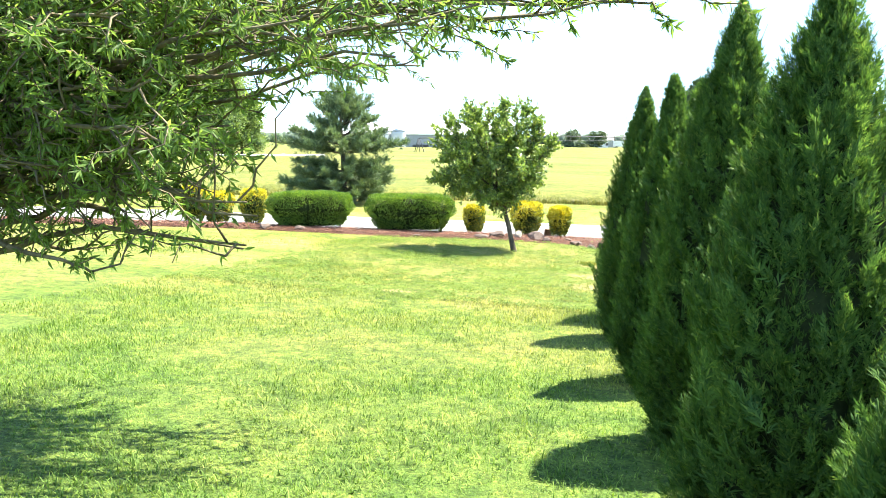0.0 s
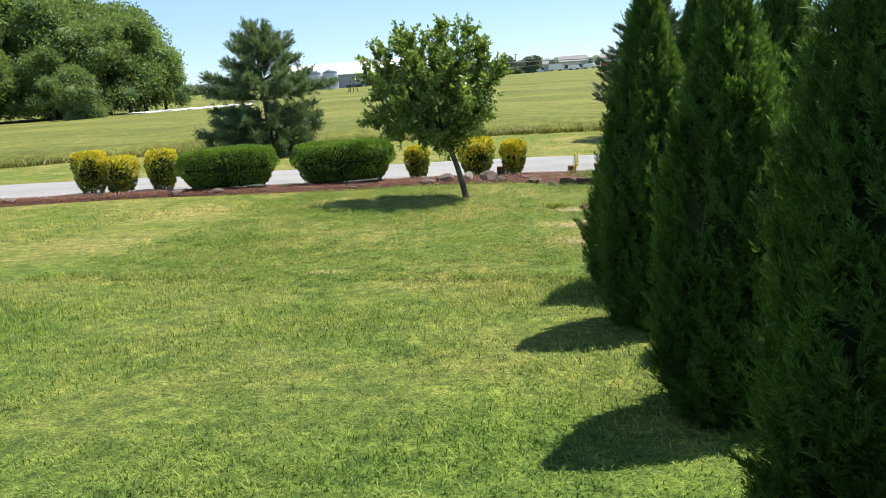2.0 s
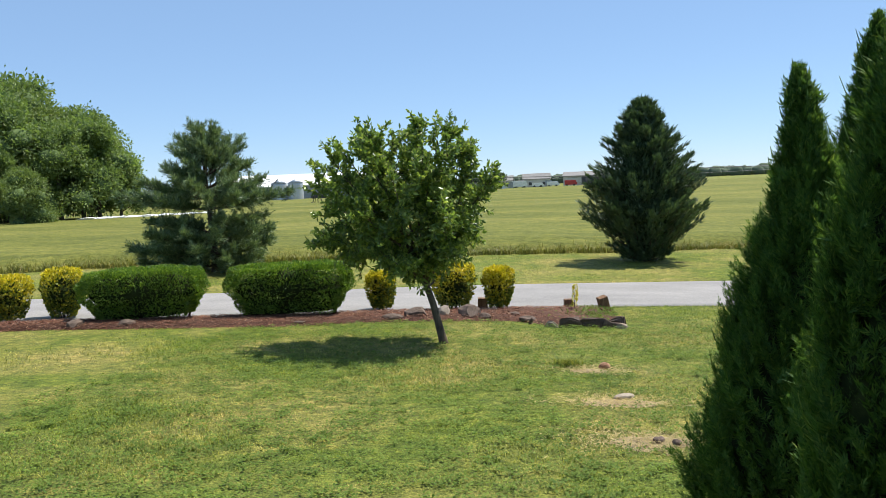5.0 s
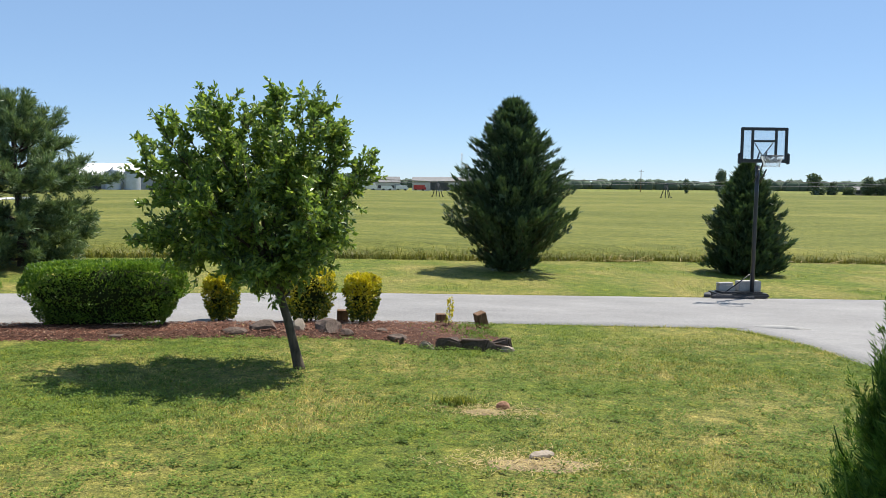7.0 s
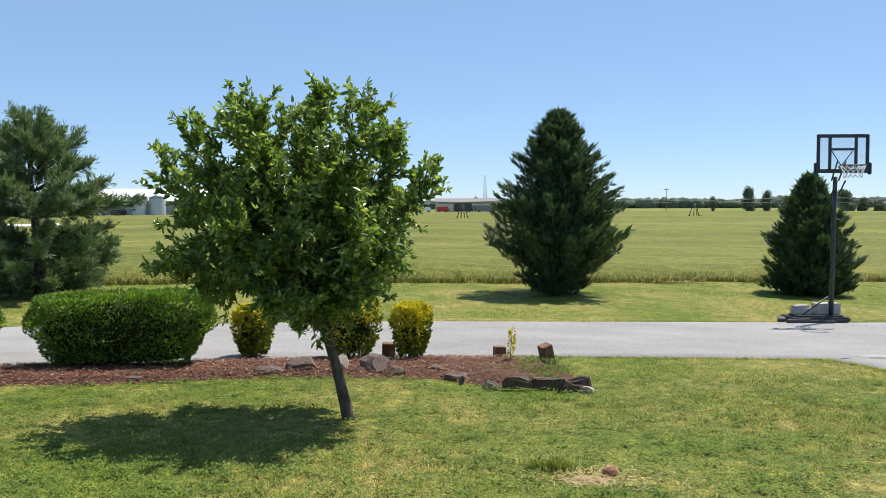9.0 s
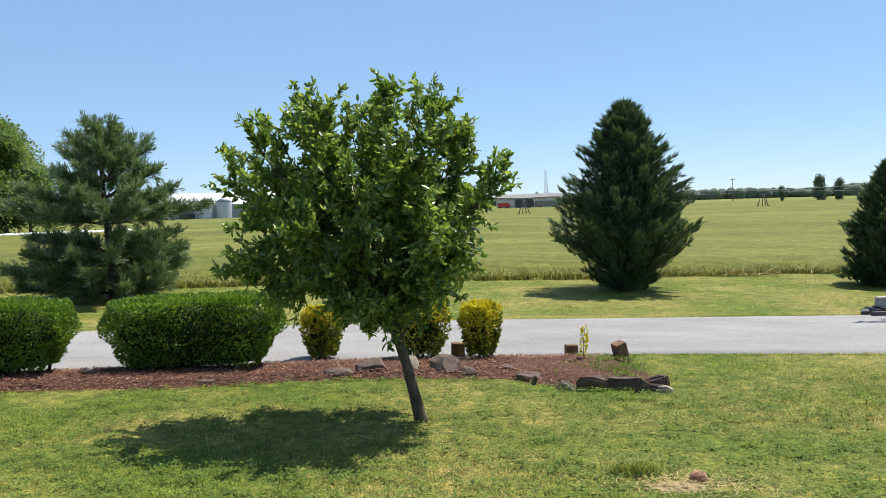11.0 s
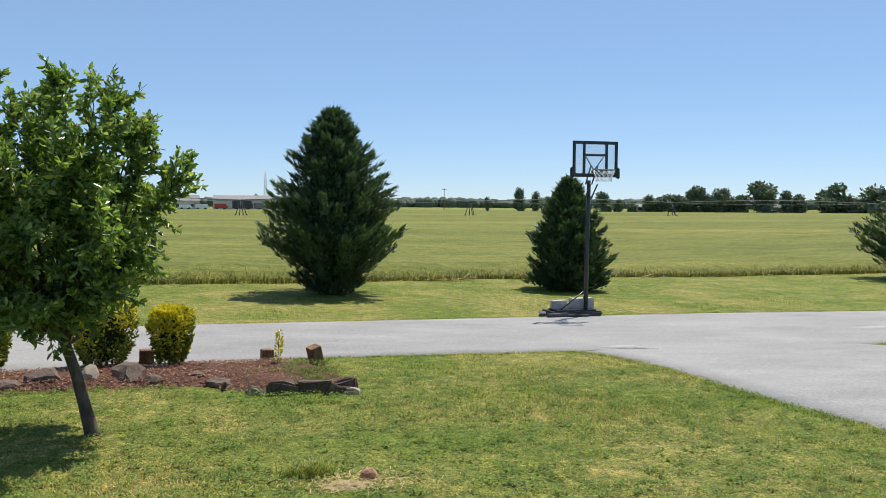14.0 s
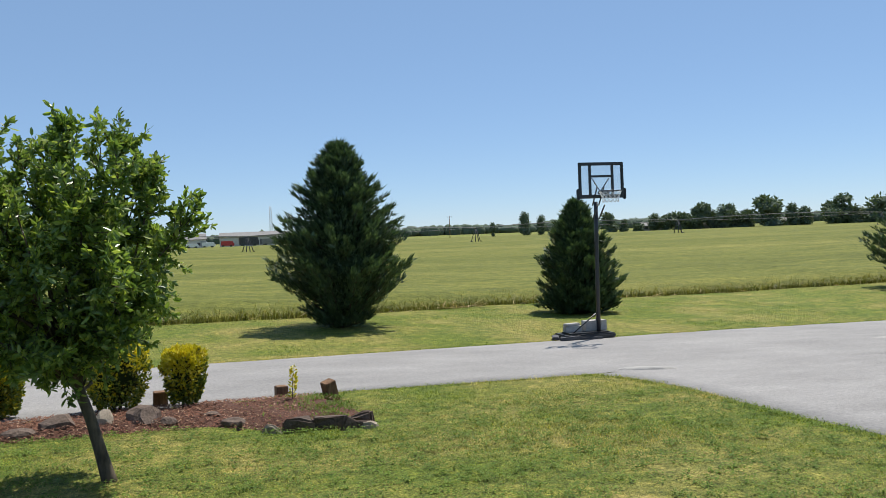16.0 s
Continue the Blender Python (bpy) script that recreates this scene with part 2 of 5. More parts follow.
# greyed and lifted: the haze over distance is mixed into this green
m_far_core = solid("far_foliage_hazed", (0.075, 0.1, 0.075), (0.12, 0.15, 0.105), 0.12, 0.95, fine=1.2, spec=0.1)

m_black = solid("black_plastic", (0.012, 0.014, 0.018), (0.026, 0.03, 0.036), 20, 0.4, bump_d=0.001)
m_steel_black = solid("black_painted_steel", (0.014, 0.016, 0.02), (0.03, 0.032, 0.04), 15, 0.35, bump_d=0.001)
m_net = solid("white_net_cord", (0.7, 0.7, 0.68), (0.85, 0.85, 0.82), 60, 0.8)
m_block = solid("grey_concrete_block", (0.3, 0.285, 0.265), (0.46, 0.44, 0.41), 12, 0.9, fine=80)
m_white_metal = solid("white_metal_roof", (0.72, 0.72, 0.72), (0.82, 0.82, 0.82), 0.3, 0.55, fine=2)
m_wall_metal = solid("grey_metal_wall", (0.26, 0.28, 0.30), (0.33, 0.35, 0.37), 0.3, 0.7, fine=2)
m_galv = solid("galvanised_steel", (0.42, 0.44, 0.46), (0.55, 0.57, 0.6), 1.2, 0.45, 0.35, fine=8)
m_dark = solid("dark_machinery", (0.03, 0.03, 0.035), (0.08, 0.08, 0.085), 1, 0.7, fine=4)
m_red = solid("red_paint", (0.4, 0.03, 0.03), (0.55, 0.06, 0.05), 1, 0.5, fine=4)
m_house = solid("pale_house_siding", (0.45, 0.43, 0.40), (0.6, 0.58, 0.55), 0.6, 0.8, fine=5)
m_shingle = solid("grey_shingle", (0.16, 0.155, 0.15), (0.25, 0.24, 0.23), 0.8, 0.9, fine=6)
m_sheet = solid("white_plastic_sheeting", (0.62, 0.63, 0.64), (0.8, 0.8, 0.8), 1.5, 0.5, fine=6)

m_clear, nt = nodes_of("clear_acrylic")
gl = node(nt, "ShaderNodeBsdfGlass", Roughness=0.02, IOR=1.05)
gl.inputs["Color"].default_value = (0.93, 0.95, 0.97, 1)
out = nt.nodes.new("ShaderNodeOutputMaterial")
df = node(nt, "ShaderNodeBsdfDiffuse")
df.inputs["Color"].default_value = (0.75, 0.78, 0.8, 1)
ms = nt.nodes.new("ShaderNodeMixShader")
ms.inputs[0].default_value = 0.12
nt.links.new(gl.outputs[0], ms.inputs[1])
nt.links.new(df.outputs[0], ms.inputs[2])
nt.links.new(ms.outputs[0], out.inputs[0])


# ---- building helpers ----
RNG = np.random.default_rng(7)


def part(name, bm, material, parent, label=""):
    """A bmesh as one mesh object under a thing or a part."""
    me = bpy.data.meshes.new(name)
    bm.to_mesh(me)
    bm.free()
    return hang(name, me, material, parent, label)


def hang(name, me, material, parent, label="", at=None):
    ob = new(name, me)
    if not me.materials:
        for m in (material if isinstance(material, (list, tuple)) else [material]):
            me.materials.append(m)
    ob.parent = parent
    if at is not None:
        ob.matrix_basis = at
    if label:
        tagged(ob, label)
    return ob


def thing(name, at, label, category, group="", turn=0.0, kind=""):
    ob = new(name)
    ob.empty_display_size = 0.2
    ob.matrix_basis = pose(at[0], at[1], at[2], 0, 0, turn)
    return tagged(ob, label, category, group, kind)


def raw_mesh(name, verts, faces_n, loops, smooth=False):
    """A mesh from arrays: every face has faces_n corners, listed in loops."""
    me = bpy.data.meshes.new(name)
    nf = len(loops) // faces_n
    me.vertices.add(len(verts))
    me.vertices.foreach_set("co", np.asarray(verts, dtype=np.float32).ravel())
    me.loops.add(len(loops))
    me.loops.foreach_set("vertex_index", np.asarray(loops, dtype=np.int32))
    me.polygons.add(nf)
    me.polygons.foreach_set("loop_start", np.arange(0, nf * faces_n, faces_n, dtype=np.int32))
    me.polygons.foreach_set("use_smooth", np.full(nf, smooth, dtype=bool))
    me.update(calc_edges=True)
    return me


def unit(v):
    return v / np.maximum(np.linalg.norm(v, axis=-1, keepdims=True), 1e-9)


def leaf_mesh(name, base, along, side, length, width, fold=0.25, widest=0.45):
    """Pointed leaves: a rhombus each, folded along its rib."""
    along, side = unit(along), unit(side - along * np.sum(side * unit(along), axis=1, keepdims=True))
    up = np.cross(side, along)
    L, W = length[:, None], width[:, None] * 0.5
    a = base
    b = base + along * L * widest + side * W + up * W * fold
    c = base + along * L
    d = base + along * L * widest - side * W + up * W * fold
    v = np.stack([a, b, c, d], 1).reshape(-1, 3)
    n = len(base)
    i = np.arange(n)[:, None] * 4
    return raw_mesh(name, v, 3, np.hstack([i, i + 1, i + 2, i, i + 2, i + 3]).ravel())


def oval_leaf_mesh(name, base, along, side, length, width, fold=0.3):
    """Rounded leaves with six corners, folded along the rib."""
    along, side = unit(along), unit(side - along * np.sum(side * unit(along), axis=1, keepdims=True))
    up = np.cross(side, along)
    L, W = length[:, None], width[:, None] * 0.5
    corner = [base, base + along * L * 0.3 + side * W * 0.9 + up * W * fold, base + along * L * 0.72 + side * W * 0.85 + up * W * fold, base + along * L,
              base + along * L * 0.72 - side * W * 0.85 + up * W * fold, base + along * L * 0.3 - side * W * 0.9 + up * W * fold]
    v = np.stack(corner, 1).reshape(-1, 3)
    i = np.arange(len(base))[:, None] * 6
    return raw_mesh(name, v, 4, np.hstack([i, i + 1, i + 2, i + 3, i, i + 3, i + 4, i + 5]).ravel())


def blade_mesh(name, base, along, side, length, width, bend):
    """Grass blades: a narrow stem half and a tip that bends over."""
    L, W = length[:, None], width[:, None] * 0.5
    mid = base + along * L * 0.55
    tip = mid + unit(along + bend) * L * 0.45
    v = np.stack([base - side * W, base + side * W, mid + side * W * 0.8, mid - side * W * 0.8, tip], 1).reshape(-1, 3)
    i = np.arange(len(base))[:, None] * 5
    return raw_mesh(name, v, 3, np.hstack([i, i + 1, i + 2, i, i + 2, i + 3, i + 3, i + 2, i + 4]).ravel())


def spray_mesh(name, base, along, side, length, width, fingers=5, spread=0.9):
    """Flat fans of scaly twigs: thin fingers that part from one stem."""
    along = unit(along)
    side = unit(side - along * np.sum(side * along, axis=1, keepdims=True))
    vs, n = [], len(base)
    for k in range(fingers):
        f = (k / (fingers - 1) - 0.5) * 2 if fingers > 1 else 0
        start = base + along * (length * (0.42 * (1 - abs(f))))[:, None] * 0.7
        out = unit(along + side * f * spread)
        ln = (length * (1 - 0.42 * abs(f)) * RNG.uniform(0.75, 1.1, n))[:, None]
        sd = np.cross(np.cross(along, side), out)
        w = width[:, None] * 0.5
        vs.append(np.stack([start, start + out * ln * 0.5 + sd * w, start + out * ln, start + out * ln * 0.5 - sd * w], 1))
    v = np.stack(vs, 1).reshape(-1, 3)
    i = np.arange(n * fingers)[:, None] * 4
    return raw_mesh(name, v, 3, np.hstack([i, i + 1, i + 2, i, i + 2, i + 3]).ravel())


def needle_fans(name, base, along, side, length, width, fingers=7, spread=0.9):
    """Fine flat fans: one thin sliver for each twig of the fan."""
    along = unit(along)
    side = unit(side - along * np.sum(side * along, axis=1, keepdims=True))
    vs, n = [], len(base)
    for k in range(fingers):
        f = (k / (fingers - 1) - 0.5) * 2
        start = base + along * (length * (0.3 * (1 - abs(f))))[:, None]
        out = unit(along + side * f * spread + RNG.normal(size=(n, 3)) * 0.12)
        ln = (length * (1 - 0.4 * abs(f)) * RNG.uniform(0.7, 1.1, n))[:, None]
        sd = np.cross(np.cross(along, side), out)
        w = width[:, None] * 0.5
        vs.append(np.stack([start + sd * w * 0.6, start + out * ln, start + out * ln * 0.45 - sd * w], 1))
    v = np.stack(vs, 1).reshape(-1, 3)
    return raw_mesh(name, v, 3, np.arange(len(v)))


def tube(bm, pts, radii, sides=7):
    """A tapered branch along points."""
    rings = []
    pts = [Vector(p) for p in pts]
    for k, p in enumerate(pts):
        d = (pts[min(k + 1, len(pts) - 1)] - pts[max(k - 1, 0)]).normalized()
        x = d.cross(Vector((0.31, 0.17, 0.93) if abs(d.z) < 0.9 else (1, 0, 0))).normalized()
        y = d.cross(x)
        rings.append([bm.verts.new(p + (x * math.cos(a) + y * math.sin(a)) * radii[k]) for a in (2 * math.pi * j / sides for j in range(sides))])
    for r, s in zip(rings, rings[1:]):
        for j in range(sides):
            bm.faces.new((r[j], r[(j + 1) % sides], s[(j + 1) % sides], s[j])).smooth = True
    bm.faces.new(rings[-1])
    bm.faces.new(rings[0][::-1])
    return bm


def boxed(bm, lo, hi, bevel=0.0, m=None):
    """A box between two corners, with bevelled edges, under the pose m."""
    r = bmesh.ops.create_cube(bm, size=1.0)
    vs = r["verts"]
    size = [b - a for a, b in zip(lo, hi)]
    mid = [(a + b) / 2 for a, b in zip(lo, hi)]
    bmesh.ops.transform(bm, matrix=Matrix.Translation(mid) @ Matrix.Diagonal((*size, 1)), verts=vs)
    if bevel:
        es = list({e for v in vs for e in v.link_edges})
        vs = list({v for f in bmesh.ops.bevel(bm, geom=es, offset=bevel, segments=2, affect='EDGES')["faces"] for v in f.verts} | {v for v in vs if v.is_valid})
    if m is not None:
        bmesh.ops.transform(bm, matrix=m, verts=vs)
    return bm


def rough_stone(size, seed, cuts=2, jag=0.18):
    bm = bmesh.new()
    bmesh.ops.create_icosphere(bm, subdivisions=cuts, radius=1.0)
    for v in bm.verts:
        q = v.co * 1.3 + Vector((seed * 7.1, seed * 3.3, seed))
        v.co *= 1 + jag * 1.6 * noise.noise(q) + jag * 0.6 * noise.noise(q * 3)
        v.co.z = max(v.co.z, -0.45)
        v.co = Vector((v.co.x * size[0], v.co.y * size[1], v.co.z * size[2])) * 0.55
    return bm


def lumpy(bm, centre, radii, seed, cuts=3, jag=0.25, freq=1.6):
    r = bmesh.ops.create_icosphere(bm, subdivisions=cuts, radius=1.0)
    for v in r["verts"]:
        q = v.co * freq + Vector((seed * 5.7, seed * 2.9, seed * 1.3))
        v.co *= 1 + jag * noise.noise(q) + jag * 0.5 * noise.noise(q * 2.7)
        v.co = Vector((v.co.x * radii[0], v.co.y * radii[1], v.co.z * radii[2])) + Vector(centre)
    return bm


def sphere_dirs(n):
    return unit(RNG.normal(size=(n, 3)))


# ---- the lie of the land ----
def land(x, y):
    base = np.interp(y, [-60, -8, 0, 3, 9, 14.5, 18.5, 21, 26, 400], [0.6, 0.2, 0, -0.06, -0.37, -0.655, -0.76, -0.85, -0.95, -2.0])
    fade = np.interp(y, [40, 120], [1, 0])
    return base - 0.024 * np.clip(x, -16, 16) * fade


NEAR_EDGE = [(-90, -8), (-30, 11.8), (-13, 17.2), (-7, 19.0), (-2.9, 20.15), (-0.6, 20.6), (3.2, 20.85), (8.95, 21.1), (12.55, 22.2), (25, 23.2), (90, 26)]
FAR_EDGE = [(-90, -4), (-30, 16.5), (-15.9, 20.7), (-8, 23.0), (-3.3, 24.35), (4.2, 25.35), (8.7, 25.95), (17.2, 26.5), (40, 27.6), (90, 30)]
CROP_EDGE = [(-120, 2), (-40, 20), (-20, 27.2), (-11, 30.6), (-2.5, 33), (2.8, 33.8), (6, 35), (15, 36.8), (23.4, 37), (60, 38), (300, 44)]
BRANCH_L = [(-12, 6.2), (8, 4.6), (13.9, 4.18), (16.5, 3.82), (19.5, 3.68), (20.3, 3.5), (20.85, 3.15)]
BRANCH_R = [(-12, 12.5), (10, 10.7), (18.4, 9.8), (19.3, 9.4), (20.4, 9.0), (21.1, 8.95)]


def along(line, x):
    a = np.array(line, dtype=float)
    return np.interp(x, a[:, 0], a[:, 1])


def sheet(name, xs, ys, zs, material, label, category):
    """A grid of points as one smooth sheet. xs, ys, zs: arrays of rows by columns."""
    r, c = xs.shape
    v = np.stack([xs, ys, zs], -1).reshape(-1, 3)
    i = (np.arange(r - 1)[:, None] * c + np.arange(c - 1)[None, :]).ravel()[:, None]
    me = raw_mesh(name, v, 4, np.hstack([i, i + 1, i + c + 1, i + c]).ravel(), True)
    me.materials.append(material)
    return tagged(new(name, me), label, category, kind="structure")


gx = np.concatenate([[-3500, -1500, -700, -350, -180, -100, -60, -35], np.arange(-24, 24.1, 0.4), [35, 60, 100, 180, 350, 700, 1500, 3500]])
gy = np.concatenate([[-3500, -1000, -300, -100, -50, -25, -12], np.arange(-6, 44, 0.4), [50, 60, 80, 120, 200, 400, 800, 1600, 3500]])
X, Y = np.meshgrid(gx, gy)
bumps = np.array([[0.05 * noise.noise((x * 0.5, y * 0.5, 0)) + 0.02 * noise.noise((x * 1.7, y * 1.7, 3)) if abs(x) < 25 and -8 < y < 45 else 0 for x in gx] for y in gy])
on_road = (Y > along(NEAR_EDGE, X) + 0.55) & (Y < along(FAR_EDGE, X) - 0.55) | (X > along(BRANCH_L, Y) + 0.55) & (X < along(BRANCH_R, Y) - 0.55) & (Y < 21.8)
near = np.minimum(np.abs(Y - along(NEAR_EDGE, X)), np.abs(Y - along(FAR_EDGE, X)))
near = np.minimum(near, np.where(Y < 21.5, np.minimum(np.abs(X - along(BRANCH_L, Y)), np.abs(X - along(BRANCH_R, Y))), 99))
bumps = np.where(on_road, -0.05, bumps * 0.6 * np.clip(near / 1.5, 0, 1))
ground = sheet("ground", X, Y, land(X, Y) + bumps, m_lawn, "mown green lawn with straw-coloured dry patches, sloping gently", "lawn")

# lane and its branch
rx = np.concatenate([np.arange(-88, -20, 4.0), np.arange(-20, 30, 0.5), np.arange(30, 90, 5.0)])
ty = np.concatenate([[0, 0.004], np.linspace(0, 1, 13)[1:-1], [0.996, 1]])[:, None]
wob = np.array([0.07 * noise.noise((x * 1.1, 0, 5)) + 0.04 * noise.noise((x * 4.3, 0, 8)) for x in rx])
wob2 = np.array([0.07 * noise.noise((x * 1.1, 9, 5)) + 0.04 * noise.noise((x * 4.3, 9, 8)) for x in rx])
X = np.repeat(rx[None, :], 15, 0)
open_mouth = ((rx > 3.2) & (rx < 8.9))
Y = (along(NEAR_EDGE, rx) + np.where(open_mouth, 0, wob))[None, :] * (1 - ty) + (along(FAR_EDGE, rx) + wob2)[None, :] * ty
road = sheet("road", X, Y, land(X, Y) + np.where((ty < 0.001) & ~open_mouth[None, :] | (ty > 0.999), -0.04, 0.015 + 0.03 * np.sin(ty * math.pi)), m_road, "worn light grey asphalt lane between mown verges", "lane")
by = np.concatenate([np.arange(-12, 8, 1.0), np.arange(8, 20.3, 0.4), [20.4, 20.7]])
tx = np.concatenate([[0, 0.004], np.linspace(0, 1, 12)[1:-1], [0.996, 1]])[None, :]
wob = np.array([0.06 * noise.noise((0, y * 1.2, 15)) + 0.04 * noise.noise((0, y * 4.1, 18)) for y in by])
xl, xr = along(BRANCH_L, by) + wob, along(BRANCH_R, by) - wob
X = xl[:, None] * (1 - tx) + xr[:, None] * tx
Y = np.repeat(by[:, None], 14, 1)
X = np.vstack([X, np.linspace(3.2, 8.95, 14)])
Y = np.vstack([Y, along(NEAR_EDGE, np.linspace(3.2, 8.95, 14))])
driveway = sheet("driveway", X, Y, land(X, Y) + np.where((tx < 0.001) | (tx > 0.999), -0.04, 0.015), m_road, "grey asphalt driveway branching off the lane towards the house", "driveway")


def blot(name, at, rx_, ry_, lift, material, label, category, seed, turn=0, owner=None):
    """A flat irregular patch that lies on the land."""
    bm = bmesh.new()
    n, rings = 40, 6
    mid = bm.verts.new((at[0], at[1], land(at[0], at[1]) + lift))
    prev = None
    for k in range(1, rings + 1):
        ring = []
        for j in range(n):
            a = 2 * math.pi * j / n
            f = (1 + 0.35 * noise.noise((math.cos(a) * 1.6, math.sin(a) * 1.6, seed)) + 0.2 * noise.noise((math.cos(a) * 5, math.sin(a) * 5, seed))) * k / rings
            x, y = rx_ * f * math.cos(a), ry_ * f * math.sin(a)
            t = radians(turn)
            px, py = at[0] + x * math.cos(t) - y * math.sin(t), at[1] + x * math.sin(t) + y * math.cos(t)
            ring.append(bm.verts.new((px, py, land(px, py) + lift * (1 - (k / rings) ** 3) - 0.012 * (k == rings))))
        for j in range(n):
            if prev is None:
                bm.faces.new((mid, ring[j], ring[(j + 1) % n]))
            else:
                bm.faces.new((prev[j], ring[j], ring[(j + 1) % n], prev[(j + 1) % n]))
        prev = ring
    for f in bm.faces:
        f.smooth = True
    return tagged(part(name, bm, material, None), label, category, kind="structure")


# crop field: a raised mass of stalks whose top reaches the far treeline
cx = np.concatenate([[-600, -350, -200, -120, -80, -55], np.arange(-40, 60, 1.0), [70, 90, 120, 160, 220, 300, 420, 600]])
ct = np.concatenate([[0, 0.0006, 0.002, 0.005, 0.01], np.linspace(0.02, 0.2, 14), [0.25, 0.32, 0.42, 0.55, 0.7, 0.85, 1.0]])[:, None]
X = np.repeat(cx[None, :], len(ct), 0)
ce = along(CROP_EDGE, cx)[None, :]
Y = ce * (1 - ct) + 330 * ct
lift = np.interp(ct, [0, 0.0006, 0.002, 0.005, 0.02, 1], [-0.06, 0.12, 0.28, 0.4, 0.46, 0.46])
Z = land(X, Y) + lift + 0.05 * np.sin(X * 0.9 + Y * 0.3) * (lift > 0.3)
crop = sheet("crop_field", X, Y, Z, m_crop, "wide field of green and yellow ripening grain", "crop field")


# ---- planted bed along the lane ----
BED_FRONT = [(-16, 14.6), (-13, 16.1), (-9.5, 17.4), (-6.2, 17.75), (-4.2, 18.45), (-2.3, 18.6), (-1.75, 18.15), (-0.95, 18.05), (-0.6, 18.45)]
bxs = np.concatenate([np.arange(-16, -2.2, 0.3), np.arange(-2.2, -0.69, 0.15), [-0.6]])
bt = np.linspace(0, 1, 15)[:, None]
X = np.repeat(bxs[None, :], 15, 0)
front = along(BED_FRONT, bxs)
back = np.minimum(along(NEAR_EDGE, bxs) - 0.05, np.interp(bxs, [-1.2, -0.6], [20.55, 19.7]))
Y = front[None, :] * (1 - bt) + back[None, :] * bt
crown = np.clip(np.minimum(bt, 1 - bt) * 6, 0, 1) * np.clip((-0.58 - X) * 3, 0, 1)


def bed_height(x, y):
    f, b = along(BED_FRONT, x), along(NEAR_EDGE, x) - 0.05
    u = np.clip((y - f) / np.maximum(b - f, 0.1), 0, 1)
    return land(x, y) + 0.06 * np.clip(np.minimum(u, 1 - u) * 6, 0, 1) * np.clip((-0.58 - x) * 3, 0, 1)


Z = land(X, Y) - 0.02 + 0.08 * crown + 0.02 * np.sin(X * 7 + Y * 5) * crown
bed = sheet("mulch_bed", X, Y, Z, m_mulch, "raised planting bed covered with reddish-brown bark mulch", "planting bed")

n = 40000
px = RNG.uniform(-15, -0.62, n)
u = RNG.uniform(0.0, 1, n)
py = along(BED_FRONT, px) - 0.06 + u * (along(NEAR_EDGE, px) - along(BED_FRONT, px))
keep = (py < np.interp(px, [-1.2, -0.6], [20.55, 19.6])) & (RNG.random(n) < np.interp(px, [-1.3, -0.7], [1.0, 0.35]))
px, py = px[keep], py[keep]
n = len(px)
a = RNG.uniform(0, 2 * math.pi, n)
d = np.stack([np.cos(a), np.sin(a), RNG.uniform(-0.25, 0.45, n)], 1)
s = np.stack([-np.sin(a), np.cos(a), RNG.uniform(-0.5, 0.5, n)], 1)
me = leaf_mesh("mulch", np.stack([px, py, bed_height(px, py) + RNG.uniform(0.0, 0.03, n)], 1), d, s, RNG.uniform(0.025, 0.065, n), RNG.uniform(0.008, 0.02, n), 0.3, 0.5)
me.materials.append(m_chip)
tagged(new("mulch", me), "loose reddish-brown bark chips strewn over the bed", "mulch", kind="stuff")


def bush_shape(w, d, h, seed, square, full=False):
    """A clipped bush's surface: points and outward directions on a rounded box."""
    def surface(n):
        q = sphere_dirs(n)
        q[:, 2] = np.where(q[:, 2] < -0.75, -q[:, 2], q[:, 2])
        p = np.sign(q) * np.abs(q) ** square
        p /= np.max(np.abs(p), axis=1, keepdims=True) ** 0.6
        if full:
            flat = p[:, :2] / np.maximum(np.max(np.abs(p[:, :2]), axis=1, keepdims=True), 1e-6)
            lowdown = (p[:, 2:3] < 0) * np.clip(-p[:, 2:3] * 3, 0, 1)
            p[:, :2] = p[:, :2] * (1 - lowdown) + flat * 0.86 * lowdown
        wob = np.array([1 + 0.13 * noise.noise(Vector(v * 2.1) + Vector((seed, seed * 2, 0))) for v in p])
        p = p * wob[:, None]
        return p * np.array([w / 2, d / 2, h / 2]) + np.array([0, 0, h * 0.53]), q
    return surface


def hedge_leaves(surface, n, size, depth=0.1):
    p, q = surface(n)
    p = p - q * (RNG.uniform(0, 1, n) ** 1.8 * depth)[:, None]
    al = unit(q * 0.7 + RNG.normal(size=(n, 3)) * 0.55 + np.array([0, 0, 0.45]))
    p = p - al * size * 0.5
    return p, al, RNG.normal(size=(n, 3)), RNG.uniform(0.7, 1.35, n) * size


